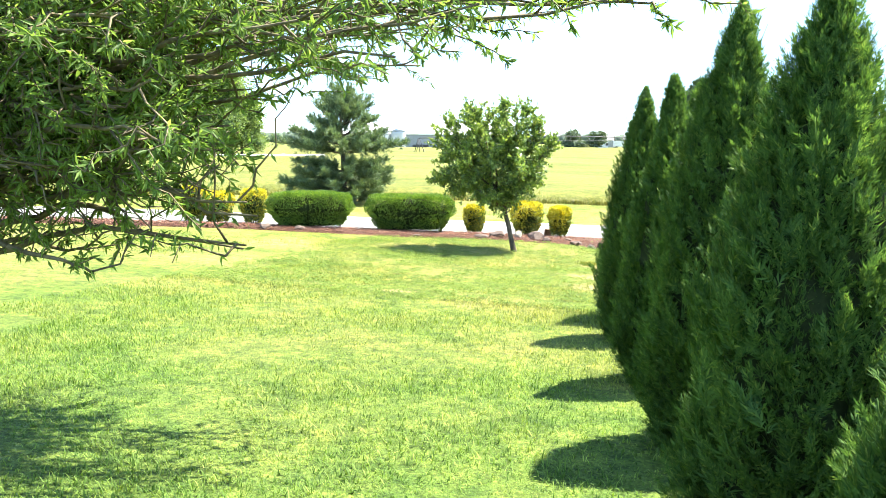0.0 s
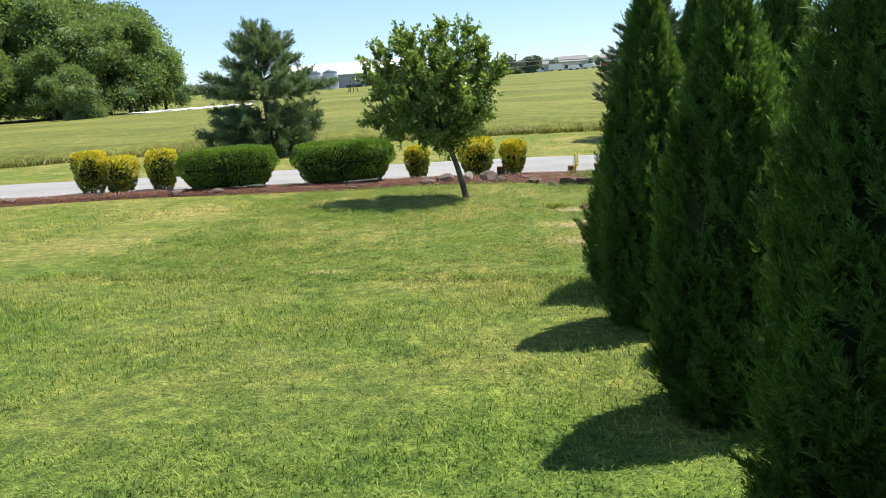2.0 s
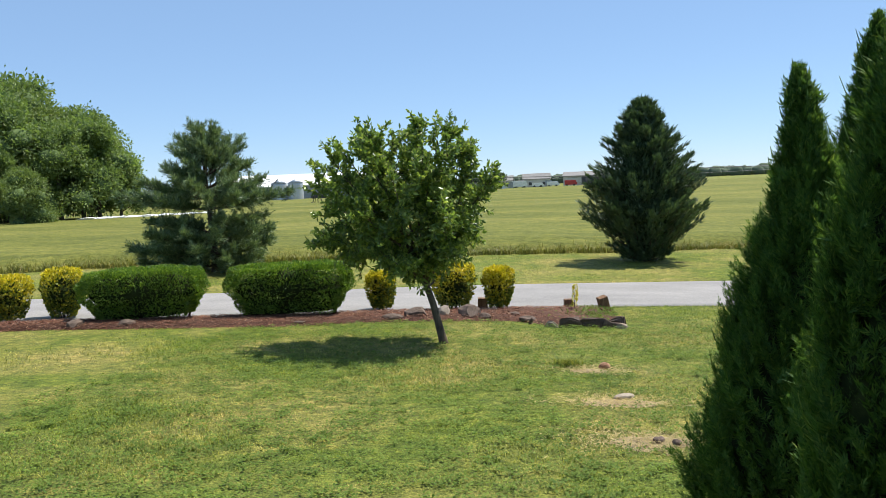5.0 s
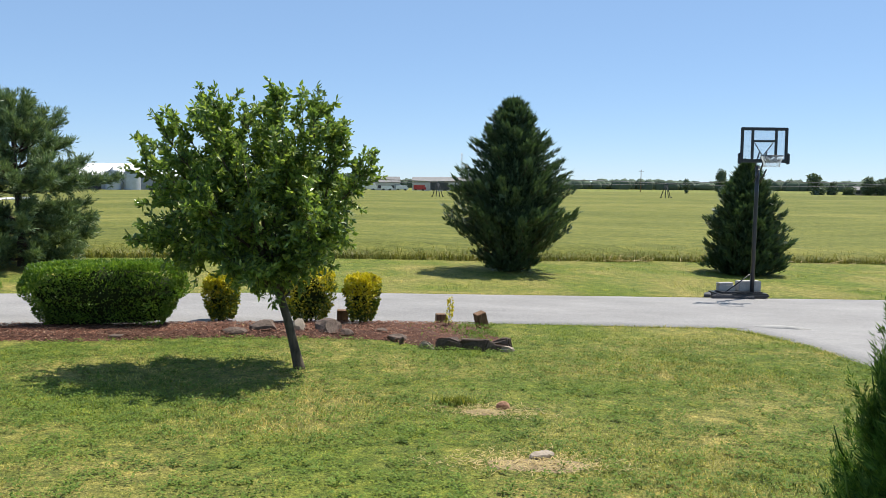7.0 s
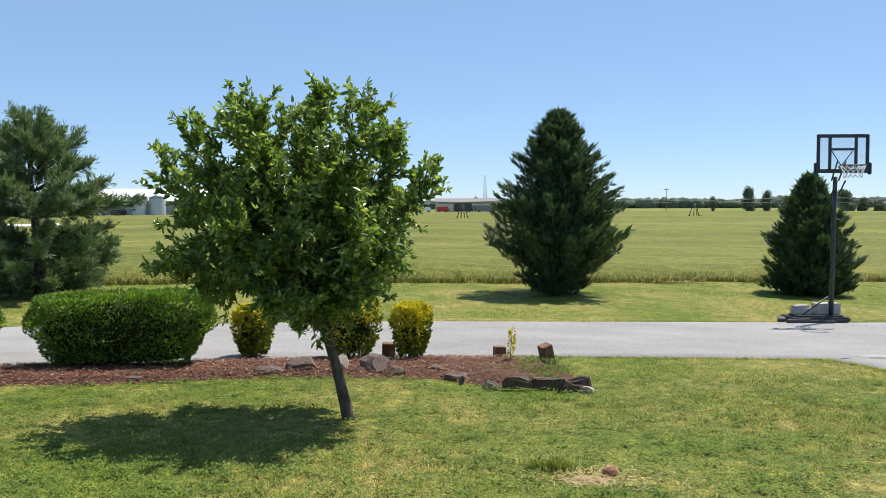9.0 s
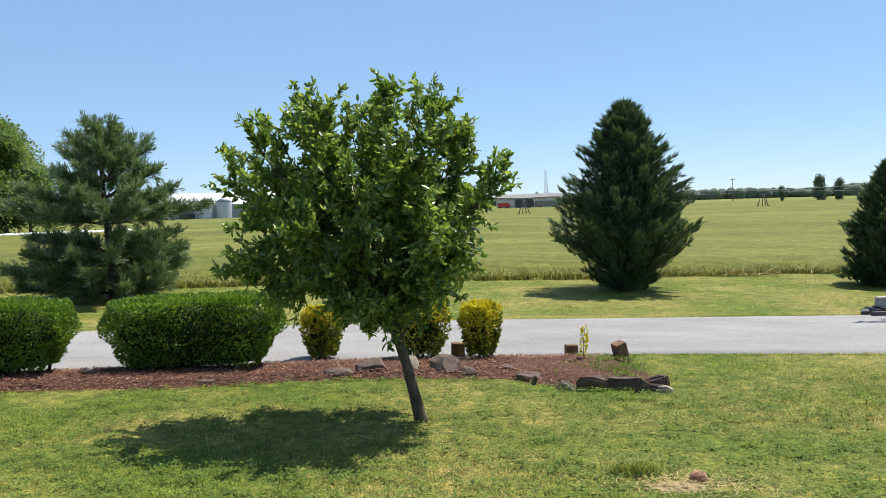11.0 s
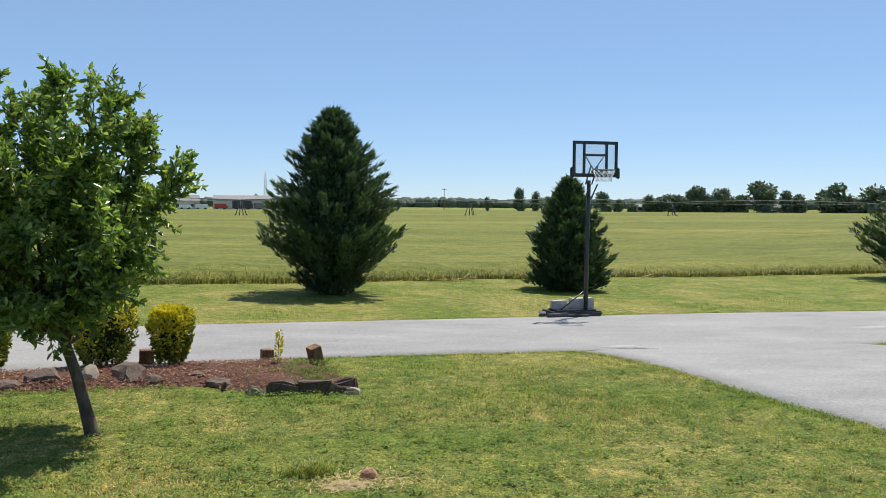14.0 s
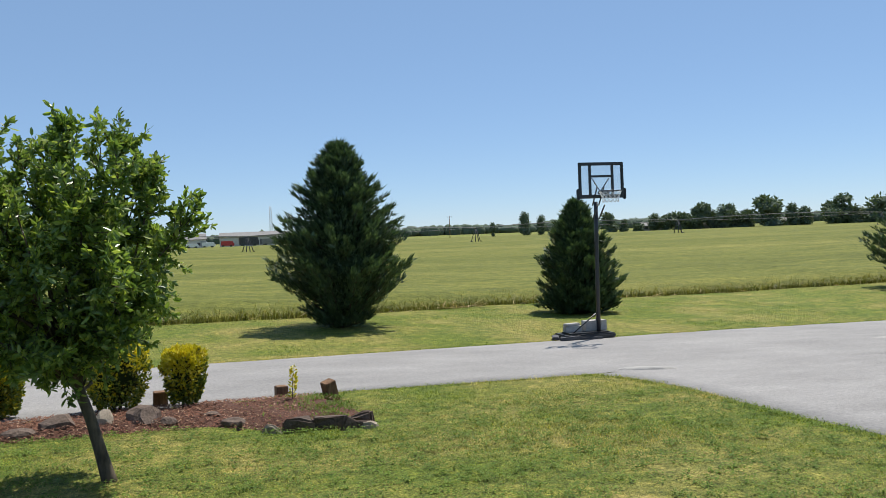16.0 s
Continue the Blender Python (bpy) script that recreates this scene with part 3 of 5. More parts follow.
def make_hedge(at, w, d, h, turn, label, seed):
    ob = thing("boxwood_hedge", at, label, "hedge", "clipped hedges in the bed", turn)
    sf = bush_shape(w, d, h, seed, 0.72, True)
    p, al, sd, ln = hedge_leaves(sf, 24000, 0.04, 0.12)
    p[:, :2] *= np.interp(p[:, 2] / h, [0.03, 0.2, 0.5, 0.8, 1.05], [0.74, 0.9, 1.0, 0.98, 0.93])[:, None]
    ob_l = hang("foliage", leaf_mesh("foliage", p, al, sd, ln, ln * 0.5, 0.35), m_hedge, ob)
    tagged(ob_l, kind="stuff")
    # solid core whose dark colour gives the hedge its inner shade
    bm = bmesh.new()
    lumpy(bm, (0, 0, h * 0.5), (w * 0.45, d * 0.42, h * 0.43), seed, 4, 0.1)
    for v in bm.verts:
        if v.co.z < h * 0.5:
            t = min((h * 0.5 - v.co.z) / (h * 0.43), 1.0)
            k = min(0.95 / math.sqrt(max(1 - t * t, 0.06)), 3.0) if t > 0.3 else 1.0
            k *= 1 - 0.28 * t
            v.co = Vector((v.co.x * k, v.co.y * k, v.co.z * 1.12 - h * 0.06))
    part("shade_core", bm, m_hedge_core, ob, "near-black core coloured for the shade inside")
    for k in range(5):
        bm = bmesh.new()
        x = (k - 2) * w * 0.17
        tube(bm, [(x, 0.05 * (k % 2), -0.06), (x + 0.03, 0, 0.15), (x + 0.1 * (k % 3 - 1), 0, 0.4)], [0.022, 0.018, 0.012])
        part("stem", bm, m_bark, ob)
    return ob


def make_gold_bush(at, w, h, label, seed):
    ob = thing("golden_bush", at, label, "bush", "golden bushes in the bed", seed * 40)
    sf = bush_shape(w, w * 0.95, h, seed, 0.75)
    n = 5200
    p, al, sd, ln = hedge_leaves(sf, n, 0.05, 0.09)
    taper = np.interp(p[:, 2] / h, [0.05, 0.35, 0.65, 1.1], [0.55, 0.86, 1.02, 0.95])[:, None]
    p[:, :2] *= taper
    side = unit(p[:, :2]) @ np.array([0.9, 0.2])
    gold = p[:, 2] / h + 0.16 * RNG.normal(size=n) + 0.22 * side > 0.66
    for nm, msk, mt, lb in (("foliage", gold, m_gold, "bright golden-yellow leaves towards the top and one side"), ("lower_foliage", ~gold, m_gold_low, "yellow-green leaves lower down")):
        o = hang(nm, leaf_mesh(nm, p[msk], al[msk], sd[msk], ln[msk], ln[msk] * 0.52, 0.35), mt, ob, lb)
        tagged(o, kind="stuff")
    # same near-black core, shade painted in behind the golden leaves
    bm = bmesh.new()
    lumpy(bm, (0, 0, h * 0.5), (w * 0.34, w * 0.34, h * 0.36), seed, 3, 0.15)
    part("shade_core", bm, m_hedge_core, ob, "near-black core coloured for the shade inside")
    for k in range(4):
        bm = bmesh.new()
        a = k * 1.6 + seed
        tube(bm, [(0.03 * math.cos(a), 0.03 * math.sin(a), -0.06), (0.08 * math.cos(a), 0.08 * math.sin(a), 0.25), (0.13 * math.cos(a), 0.13 * math.sin(a), 0.5)], [0.014, 0.01, 0.006], 5)
        part("stem", bm, m_bark, ob)
    return ob


def on_bed(x, y):
    return (x, y, float(bed_height(x, y)))


make_hedge(on_bed(-6.02, 19.0), 2.1, 0.95, 0.84, 9, "clipped rounded green boxwood hedge growing from the mulch bed", 1.0)
make_hedge(on_bed(-8.33, 18.42), 2.03, 0.95, 0.82, 13, "clipped rounded green boxwood hedge beside a golden bush", 2.0)
for k, (x, y, w, h) in enumerate([(-11.3, 18.15, 0.7, 0.88), (-10.66, 18.2, 0.66, 0.76), (-9.95, 18.65, 0.7, 0.84), (-4.7, 19.95, 0.46, 0.68), (-3.42, 20.0, 0.74, 0.82), (-2.62, 19.95, 0.48, 0.7)]):
    make_gold_bush(on_bed(x, y), w, h, "golden-yellow evergreen bush clipped upright in the mulch bed" if w > 0.6 else "small golden-yellow evergreen bush, narrow at its foot", k + 1.0)

# stones on and round the bed
STONES = [(-4.23, 18.62, 0.5, 0.3, 0.2, 'r'), (-3.88, 18.86, 0.62, 0.42, 0.4, 'r'), (-3.42, 18.88, 0.3, 0.3, 0.46, 'p'), (-3.02, 19.0, 0.74, 0.52, 0.52, 'r'), (-2.75, 18.78, 0.36, 0.24, 0.18, 'r'), (-5.6, 18.1, 0.3, 0.2, 0.1, 'r'), (-8.3, 17.75, 0.42, 0.3, 0.2, 'r'),
          (-9.1, 17.62, 0.46, 0.34, 0.26, 'r'), (-12.2, 16.75, 0.5, 0.36, 0.2, 'r'), (-2.05, 18.55, 0.42, 0.28, 0.2, 'r'), (-2.3, 19.0, 0.3, 0.22, 0.14, 'r')]
for k, (x, y, a, b, c, t) in enumerate(STONES):
    ob = part("stone", rough_stone((a * 0.62, b * 0.62, c * 0.6), k + 1.0), m_pale_stone if t == 'p' else m_rock, None)
    ob.matrix_basis = pose(*on_bed(x, y), 0, 0, 37 * k)
    tagged(ob, "rough brown field stone half sunk in the mulch" if t == 'r' else "pale rounded stone standing in the mulch", "stone", "stones in the bed")
for k, (x, y, L, w, h, turn, tilt, t) in enumerate([(-1.66, 18.06, 0.24, 0.05, 0.07, -28, 12, 'p'), (-1.4, 18.1, 0.32, 0.14, 0.13, 4, 0, 's'), (-1.06, 18.1, 0.36, 0.14, 0.12, -6, 2, 's'), (-0.82, 17.98, 0.3, 0.05, 0.1, 20, 16, 's'),
                                                 (-0.7, 18.14, 0.26, 0.07, 0.14, -36, -14, 's'), (-0.66, 17.98, 0.15, 0.1, 0.06, 0, 0, 'p'), (-2.0, 18.3, 0.09, 0.05, 0.1, 10, 8, 's')]):
    bm = bmesh.new()
    boxed(bm, (-L / 2, -w / 2, -0.05), (L / 2, w / 2, h), 0.018)
    bmesh.ops.subdivide_edges(bm, edges=bm.edges[:], cuts=1)
    for v in bm.verts:
        v.co += Vector((noise.noise(v.co * 9 + Vector((k, 0, 0))), noise.noise(v.co * 9 + Vector((0, k, 5))), noise.noise(v.co * 9 + Vector((0, 7, k))))) * 0.055
    ob = part("edging_stone", bm, m_slate if t == 's' else m_pale_stone, None)
    ob.matrix_basis = pose(x, y, float(land(x, y)) - 0.01, 0, tilt, turn)
    tagged(ob, "dark flat edging stone set on edge at the bed's end" if t == 's' else "pale flat stone lying at the bed's end", "edging stone", "edging stones")


def timber_stub(x, y, w, h, tilt, turn, label):
    ob = thing("timber_post", (x, y, float(bed_height(x, y)) - 0.03), label, "post", "timber post stubs", turn)
    bm = bmesh.new()
    boxed(bm, (-w / 2, -w / 2, -0.12), (w / 2, w / 2, h), 0.008, pose(0, 0, 0, tilt[0], tilt[1], 0))
    part("stub", bm, m_timber, ob)
    return ob


timber_stub(-0.82, 19.98, 0.15, 0.25, (6, -17), 24, "short leaning brown square timber post stub at the bed's end")
timber_stub(-1.44, 20.35, 0.15, 0.19, (0, 1), 12, "short upright brown square timber post stub in the bed")
timber_stub(-2.95, 20.3, 0.17, 0.22, (0, 2), 8, "low brown square timber post stub beside golden bushes")

# small golden sprig between the stubs
ob = thing("golden_sprig", on_bed(-1.34, 19.75), "young golden-leaved sprig growing alone in the mulch", "sapling")
bm = bmesh.new()
tube(bm, [(0, 0, -0.03), (0.01, 0, 0.2), (0.03, 0.01, 0.42)], [0.006, 0.005, 0.002], 5)
part("stem", bm, m_bark, ob)
n = 170
h = RNG.uniform(0.04, 0.42, n)
a = RNG.uniform(0, 6.3, n)
al = np.stack([np.cos(a), np.sin(a), RNG.uniform(0.3, 1.1, n)], 1)
p = np.stack([h * 0.07 + np.cos(a) * 0.02, np.sin(a) * 0.02, h], 1)
ln = RNG.uniform(0.03, 0.06, n)
tagged(hang("foliage", leaf_mesh("foliage", p, al, RNG.normal(size=(n, 3)), ln, ln * 0.5), m_gold, ob), kind="stuff")


# weeds that creep over the bed's end
n = 2600
x = -0.66 - np.abs(RNG.normal(size=n)) * 0.38
y = RNG.uniform(18.25, 20.0, n)
keep = (y < 20.2 - 0.5 * (x + 1.2)) & (np.sin(x * 9 + 2 * np.sin(y * 5)) + np.sin(y * 7) > -0.5)
x, y = x[keep], y[keep]
n = len(x)
a = RNG.uniform(0, 2 * math.pi, n)
ln = RNG.uniform(0.02, 0.06, n)
me = leaf_mesh("weeds", np.stack([x, y, bed_height(x, y) + RNG.uniform(0.0, 0.04, n)], 1), np.stack([np.cos(a), np.sin(a), RNG.uniform(0.0, 1.4, n)], 1), np.stack([-np.sin(a), np.cos(a), 0 * a], 1), ln, ln * 0.3, 0.3, 0.5)
me.materials.append(m_clover)
tagged(new("weeds", me), "thin green weeds creeping over the mulch at the bed's end", "weeds", kind="stuff")


# ---- trees ----
def bent_path(a, b, steps, sway, lift=0.0):
    a, b = np.array(a, float), np.array(b, float)
    t = np.linspace(0, 1, steps)[:, None]
    p = a + (b - a) * t
    w = np.cumsum(RNG.normal(size=(steps, 3)), 0) * sway
    w -= w[0] + (w[-1] - w[0]) * t
    p = p + w
    p[:, 2] += lift * np.sin(t[:, 0] * math.pi)
    return p


def point_on(path, f):
    k = f * (len(path) - 1)
    i = min(int(k), len(path) - 2)
    return path[i] + (path[i + 1] - path[i]) * (k - i)


# ornamental tree on the lawn
TREE = (-3.08, 16.5)
ob = thing("ornamental_tree", (*TREE, float(land(*TREE)) - 0.02), "small glossy-leaved green lawn tree with a leaning slender trunk", "tree")
bm = bmesh.new()
fork = np.array([-0.19, 0.0, 0.82])
tube(bm, [(0.03, 0, -0.06), (0.0, 0, 0.08), (-0.05, 0, 0.3), (-0.11, 0.01, 0.55), tuple(fork), (-0.27, 0, 1.05)], [0.072, 0.058, 0.049, 0.045, 0.042, 0.03], 10)
part("trunk", bm, m_bark, ob)
TARGETS = [(-0.95, 0.2, 2.68), (-1.2, -0.25, 2.42), (-1.4, 0.2, 2.3), (0.05, -0.35, 2.62), (0.3, 0.2, 2.45), (-0.35, 0.3, 2.72), (-0.7, -0.3, 2.68), (-0.55, 0.05, 2.72), (-0.2, -0.15, 2.86), (0.1, 0.1, 2.68), (-0.9, -0.1, 2.62), (-1.15, 0.1, 2.5), (-1.45, -0.05, 2.2), (0.36, 0.0, 2.3), (0.55, -0.1, 2.1), (-1.3, -0.15, 1.5), (-1.5, 0.05, 1.38), (0.35, 0.25, 1.65), (-0.45, -0.25, 1.12), (-0.35, 0.2, 1.18), (-0.4, -0.8, 2.2), (-0.4, 0.85, 2.25), (-0.85, -0.75, 1.75), (0.15, -0.75, 1.75),
           (-0.9, 0.7, 1.8), (0.15, 0.7, 1.9), (-0.1, -0.4, 1.4), (0.2, -0.4, 2.45), (-0.75, 0.4, 2.6), (-0.3, 0.1, 2.0), (-1.1, -0.5, 2.1), (-1.1, 0.5, 2.15), (-0.65, 0.5, 1.5), (0.2, -0.3, 1.55), (-0.75, -0.45, 2.45), (-0.1, -0.55, 2.5), (-1.4, 0.3, 1.8), (0.45, 0.1, 1.95), (-0.85, 0.0, 1.7),
           (-0.6, -0.5, 1.25), (0.05, -0.45, 1.2), (-0.75, 0.3, 1.3), (0.0, 0.45, 1.25), (-0.35, -0.55, 1.05), (-0.3, 0.5, 1.05), (-0.15, -0.2, 1.05)]
bases, dirs = [], []
twigs = bmesh.new()
for tg in TARGETS:
    tg = (-0.48 + (tg[0] + 0.48) * 1.13, tg[1] * 1.12, tg[2] + 0.09 * (tg[2] > 2.2 and abs(tg[0] + 0.3) > 0.3))
    st = fork + np.array([RNG.uniform(-0.04, 0.04), RNG.uniform(-0.04, 0.04), RNG.uniform(-0.05, 0.25)])
    path = bent_path(st, tg, 8, 0.035, 0.12 if tg[2] < 1.8 else 0.0)
    bm = bmesh.new()
    tube(bm, path, np.linspace(0.016, 0.004, 8), 6)
    part("limb", bm, m_bark, ob)
    reach = np.linalg.norm(np.array(tg) - st)
    for k in range(int(10 + 10 * reach)):
        f = RNG.uniform(0.3, 1.0) ** 0.7
        p0 = point_on(path, f)
        out = unit(p0 - np.array([-0.4, 0, 1.5]))
        dv = unit(out * 0.55 + RNG.normal(size=3) * 0.85 + np.array([0, 0, 0.3]))
        ln = RNG.uniform(0.18, 0.5) * (1.2 - 0.45 * f)
        if f > 0.9:
            dv = unit(unit(np.array(tg) - st) * 0.8 + RNG.normal(size=3) * 0.55 + np.array([0, 0, 0.2]))
        tw = bent_path(p0, p0 + dv * ln, 4, 0.012)
        tube(twigs, tw, [0.005, 0.004, 0.003, 0.002], 4)
        for j in range(int(22 + 68 * ln)):
            g = RNG.uniform(0.15, 1.0)
            bases.append(point_on(tw, g) + RNG.normal(size=3) * 0.012)
            dirs.append(dv * 0.7 + RNG.normal(size=3) * 0.75)
tagged(part("twig_work", twigs, m_bark, ob), kind="stuff")
bases, dirs = np.array(bases), np.array(dirs)
n = len(bases)
ln = RNG.uniform(0.045, 0.086, n)
tagged(hang("leaves", oval_leaf_mesh("leaves", bases, dirs, RNG.normal(size=(n, 3)), ln, ln * 0.46, 0.35), m_leaf, ob, "glossy oval green leaves"), kind="stuff")


# corkscrew willow that overhangs the start of the walk
WIL = (-4.3, 3.4)
ob = thing("corkscrew_willow", (*WIL, float(land(*WIL)) - 0.02), "spreading willow with twisted twigs and narrow curling green leaves", "tree")
bm = bmesh.new()
tube(bm, [(0, 0, -0.1), (0.02, 0, 0.3), (-0.03, 0.05, 0.9), (0.05, 0.05, 1.6), (0, 0.1, 2.6), (0.1, 0.1, 3.8)], [0.17, 0.14, 0.12, 0.11, 0.08, 0.03], 10)
part("trunk", bm, m_willow_bark, ob)
bases, dirs = [], []
twigs = bmesh.new()
WT = []
for k in range(60):
    a = RNG.uniform(-1.0, 1.1) if k < 46 else RNG.uniform(1.1, 5.3)
    r = RNG.uniform(1.7, 2.9)
    WT.append((r * math.cos(a), r * math.sin(a) * 0.9, RNG.uniform(1.15, 3.6)))
for k in range(44):
    WT.append((RNG.uniform(1.1, 3.0), RNG.uniform(0.3, 1.7), RNG.uniform(2.25, 3.4)))
for k in range(72):
    WT.append((RNG.uniform(1.7, 2.95), RNG.uniform(-1.25, -0.2), RNG.uniform(1.35, 2.5)))
WT += [(2.80, -0.65, 1.2), (2.65, -0.40, 1.15), (2.90, -0.75, 1.32), (2.30, -0.85, 1.1), (3.05, 0.70, 1.95), (3.00, 0.40, 2.3), (3.20, 1.00, 2.55), (3.60, 0.60, 2.75), (3.30, 0.10, 2.6), (3.00, -0.30, 2.2), (2.80, 0.20, 1.6)]
WT += [(3.35, -0.9, 1.93), (3.45, -0.88, 1.84), (3.55, -0.83, 2.02), (3.67, -0.69, 2.02), (3.76, -0.67, 2.03), (3.92, -0.51, 2.07), (4.08, -0.47, 2.06), (4.32, -0.3, 2.1), (3.25, -1.0, 1.95), (3.4, -0.6, 2.15)]


def low_and_far(p):
    """The lower boughs spread only on the side away from the open lawn."""
    return p[2] + ob.location.z < 1.62 + 0.12 * max(p[1], 0) + 0.1 * max(p[0] - 1.9, 0) and p[1] > -1.82 + 1.19 * (3.89 - p[0])


for tg in WT:
    if low_and_far(tg):
        continue
    st = np.array([0.02, 0.05, min(max(tg[2] * 0.7, 0.8), 2.6) + RNG.uniform(-0.2, 0.2)])
    path = bent_path(st, tg, 16, 0.03, 0.15)
    bm = bmesh.new()
    tube(bm, path, np.linspace(0.03, 0.004, 16), 5)
    part("limb", bm, m_willow_bark, ob)
    for q in range(45):
        g = RNG.uniform(0.6, 1.0)
        bases.append(point_on(path, g) + RNG.normal(size=3) * 0.01)
        dirs.append(unit(path[-1] - path[-3]) * 0.6 + RNG.normal(size=3) * 0.6 + np.array([0, 0, -0.3]))
    for j in range(17):
        f = RNG.uniform(0.4, 1.0)
        p0 = point_on(path, f)
        dv = unit((path[-1] - path[0]) * 0.35 + RNG.normal(size=3) * 0.8 + np.array([0, 0, -0.1]))
        L = RNG.uniform(0.2, 0.55)
        if low_and_far(p0 + dv * L) or (p0 + dv * L)[2] < 1.12:
            continue
        tw = bent_path(p0, p0 + dv * L, 7, 0.03)
        tube(twigs, tw, np.linspace(0.0055, 0.0018, 7), 3)
        bare = p0[2] < 1.5 and RNG.random() < 0.72
        for q in range(int(4 if bare else 34 + 44 * L)):
            g = RNG.uniform(0.2, 1.0)
            bases.append(point_on(tw, g))
            dirs.append(dv * 0.5 + RNG.normal(size=3) * 0.6 + np.array([0, 0, -0.35]))
tagged(part("twig_work", twigs, m_willow_bark, ob, "twisted bare twigs"), kind="stuff")
bases, dirs = np.array(bases), np.array(dirs)
n = len(bases)
ln = RNG.uniform(0.026, 0.058, n)
tagged(hang("leaves", leaf_mesh("leaves", bases, dirs, RNG.normal(size=(n, 3)), ln, ln * 0.26, 0.5, 0.4), m_willow, ob, "narrow curling green leaves"), kind="stuff")


# row of arborvitae
ARB_STEPS = [0, 0.03, 0.12, 0.3, 0.5, 0.7, 0.85, 0.95, 1.0]
FULL = [0.6, 0.86, 1.0, 1.0, 0.9, 0.66, 0.38, 0.16, 0.02]
SKIRT = [0.65, 0.9, 1.0, 0.92, 0.77, 0.55, 0.32, 0.15, 0.02]
CONE = [0.75, 0.95, 1.0, 0.93, 0.72, 0.38, 0.17, 0.08, 0.02]


def make_arborvitae(at, h, r, seed, plumes, shape, lean=(0.0, 0.0)):
    """A core coloured dark for inner shade, clothed in plumes: upswept branchlets feathered with flat fans."""
    ob = thing("arborvitae", at, "tall narrow dark green arborvitae in a planted row", "conifer", "arborvitae row")

    def axis(z):
        k = (np.asarray(z) / h) ** 3
        return np.stack([lean[0] * k, lean[1] * k, np.asarray(z) * 1.0], -1)
    bm = bmesh.new()
    tube(bm, [tuple(axis(z)) for z in (-0.08, 0.2, h * 0.5, h * 0.93)], [0.05, 0.045, 0.03, 0.008], 8)
    part("trunk", bm, m_bark, ob)

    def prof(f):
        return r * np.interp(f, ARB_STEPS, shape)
    # closed shell; its near-black colour is the shade behind the plumes
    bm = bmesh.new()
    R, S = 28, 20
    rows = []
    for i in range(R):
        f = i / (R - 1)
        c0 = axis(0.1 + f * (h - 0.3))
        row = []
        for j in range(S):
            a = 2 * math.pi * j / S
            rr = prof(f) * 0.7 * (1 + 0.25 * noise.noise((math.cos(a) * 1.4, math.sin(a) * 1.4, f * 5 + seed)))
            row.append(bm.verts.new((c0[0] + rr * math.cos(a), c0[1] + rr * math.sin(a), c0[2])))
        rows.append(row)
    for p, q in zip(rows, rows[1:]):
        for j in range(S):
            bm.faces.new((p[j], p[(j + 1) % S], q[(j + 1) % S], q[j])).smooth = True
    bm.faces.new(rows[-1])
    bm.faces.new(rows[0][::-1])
    part("shade_core", bm, m_arb_core, ob, "brown-green core coloured dark for inner shade")
    # plumes
    f = RNG.uniform(0, 1, plumes) ** 1.1
    a = RNG.uniform(0, 2 * math.pi, plumes)
    lump = np.array([1 + 0.28 * noise.noise((math.cos(t) * 2.2, math.sin(t) * 2.2, g * h * 1.3 + seed)) + 0.2 * noise.noise((math.cos(t) * 6, math.sin(t) * 6, g * h * 2.4 + seed)) for t, g in zip(a, f)])
    L = RNG.uniform(0.1, 0.24, plumes) * np.interp(f, [0, 0.8, 1], [1, 0.9, 0.7])
    rad = prof(f) * lump * RNG.uniform(0.84, 1.03, plumes)
    out = np.stack([np.cos(a), np.sin(a), np.zeros(plumes)], 1)
    tang = np.stack([-np.sin(a), np.cos(a), np.zeros(plumes)], 1)
    tip = axis(0.06 + f * (h - 0.08)) + out * rad[:, None]
    d = unit(out * RNG.uniform(0.2, 0.75, (plumes, 1)) + np.array([0, 0, 1.0]) * np.interp(f, [0, 0.1, 0.3], [0.35, 0.7, 1.0])[:, None] + tang * RNG.normal(size=(plumes, 1)) * 0.28)
    sd = unit(tang + out * RNG.normal(size=(plumes, 1)) * 0.9)
    per = 22
    u = np.tile(np.linspace(0.05, 1, per), plumes) + RNG.uniform(-0.03, 0.03, plumes * per)
    rp = lambda v: np.repeat(v, per, 0)
    n = plumes * per
    sgn = np.where(np.arange(n) % 2 == 0, 1.0, -1.0)[:, None]
    base = rp(tip) - rp(d) * (rp(L) * (1 - u))[:, None] + RNG.normal(size=(n, 3)) * 0.006
    al = unit(rp(d) * 0.8 + rp(sd) * sgn * (0.75 * (1.1 - u))[:, None] + RNG.normal(size=(n, 3)) * 0.2)
    ln = rp(L) * (0.33 - 0.15 * u) * RNG.uniform(0.7, 1.2, n)
    tagged(hang("foliage", needle_fans("foliage", base, al, rp(sd) + RNG.normal(size=(n, 3)) * 0.35, ln, ln * 0.2, 5, 0.75), m_arb, ob, "flat scaly green sprays"), kind="stuff")
    # long shoots that stand out of the outline
    bm = bmesh.new()
    for k in range(26):
        q = RNG.integers(0, plumes)
        tube(bm, [tuple(tip[q] - d[q] * 0.1), tuple(tip[q] + d[q] * 0.03), tuple(tip[q] + (d[q] + np.array([0, 0, 0.5])) * RNG.uniform(0.04, 0.08))], [0.004, 0.003, 0.0015], 4)
    tagged(part("leading_shoots", bm, m_arb, ob), kind="stuff")
    return ob


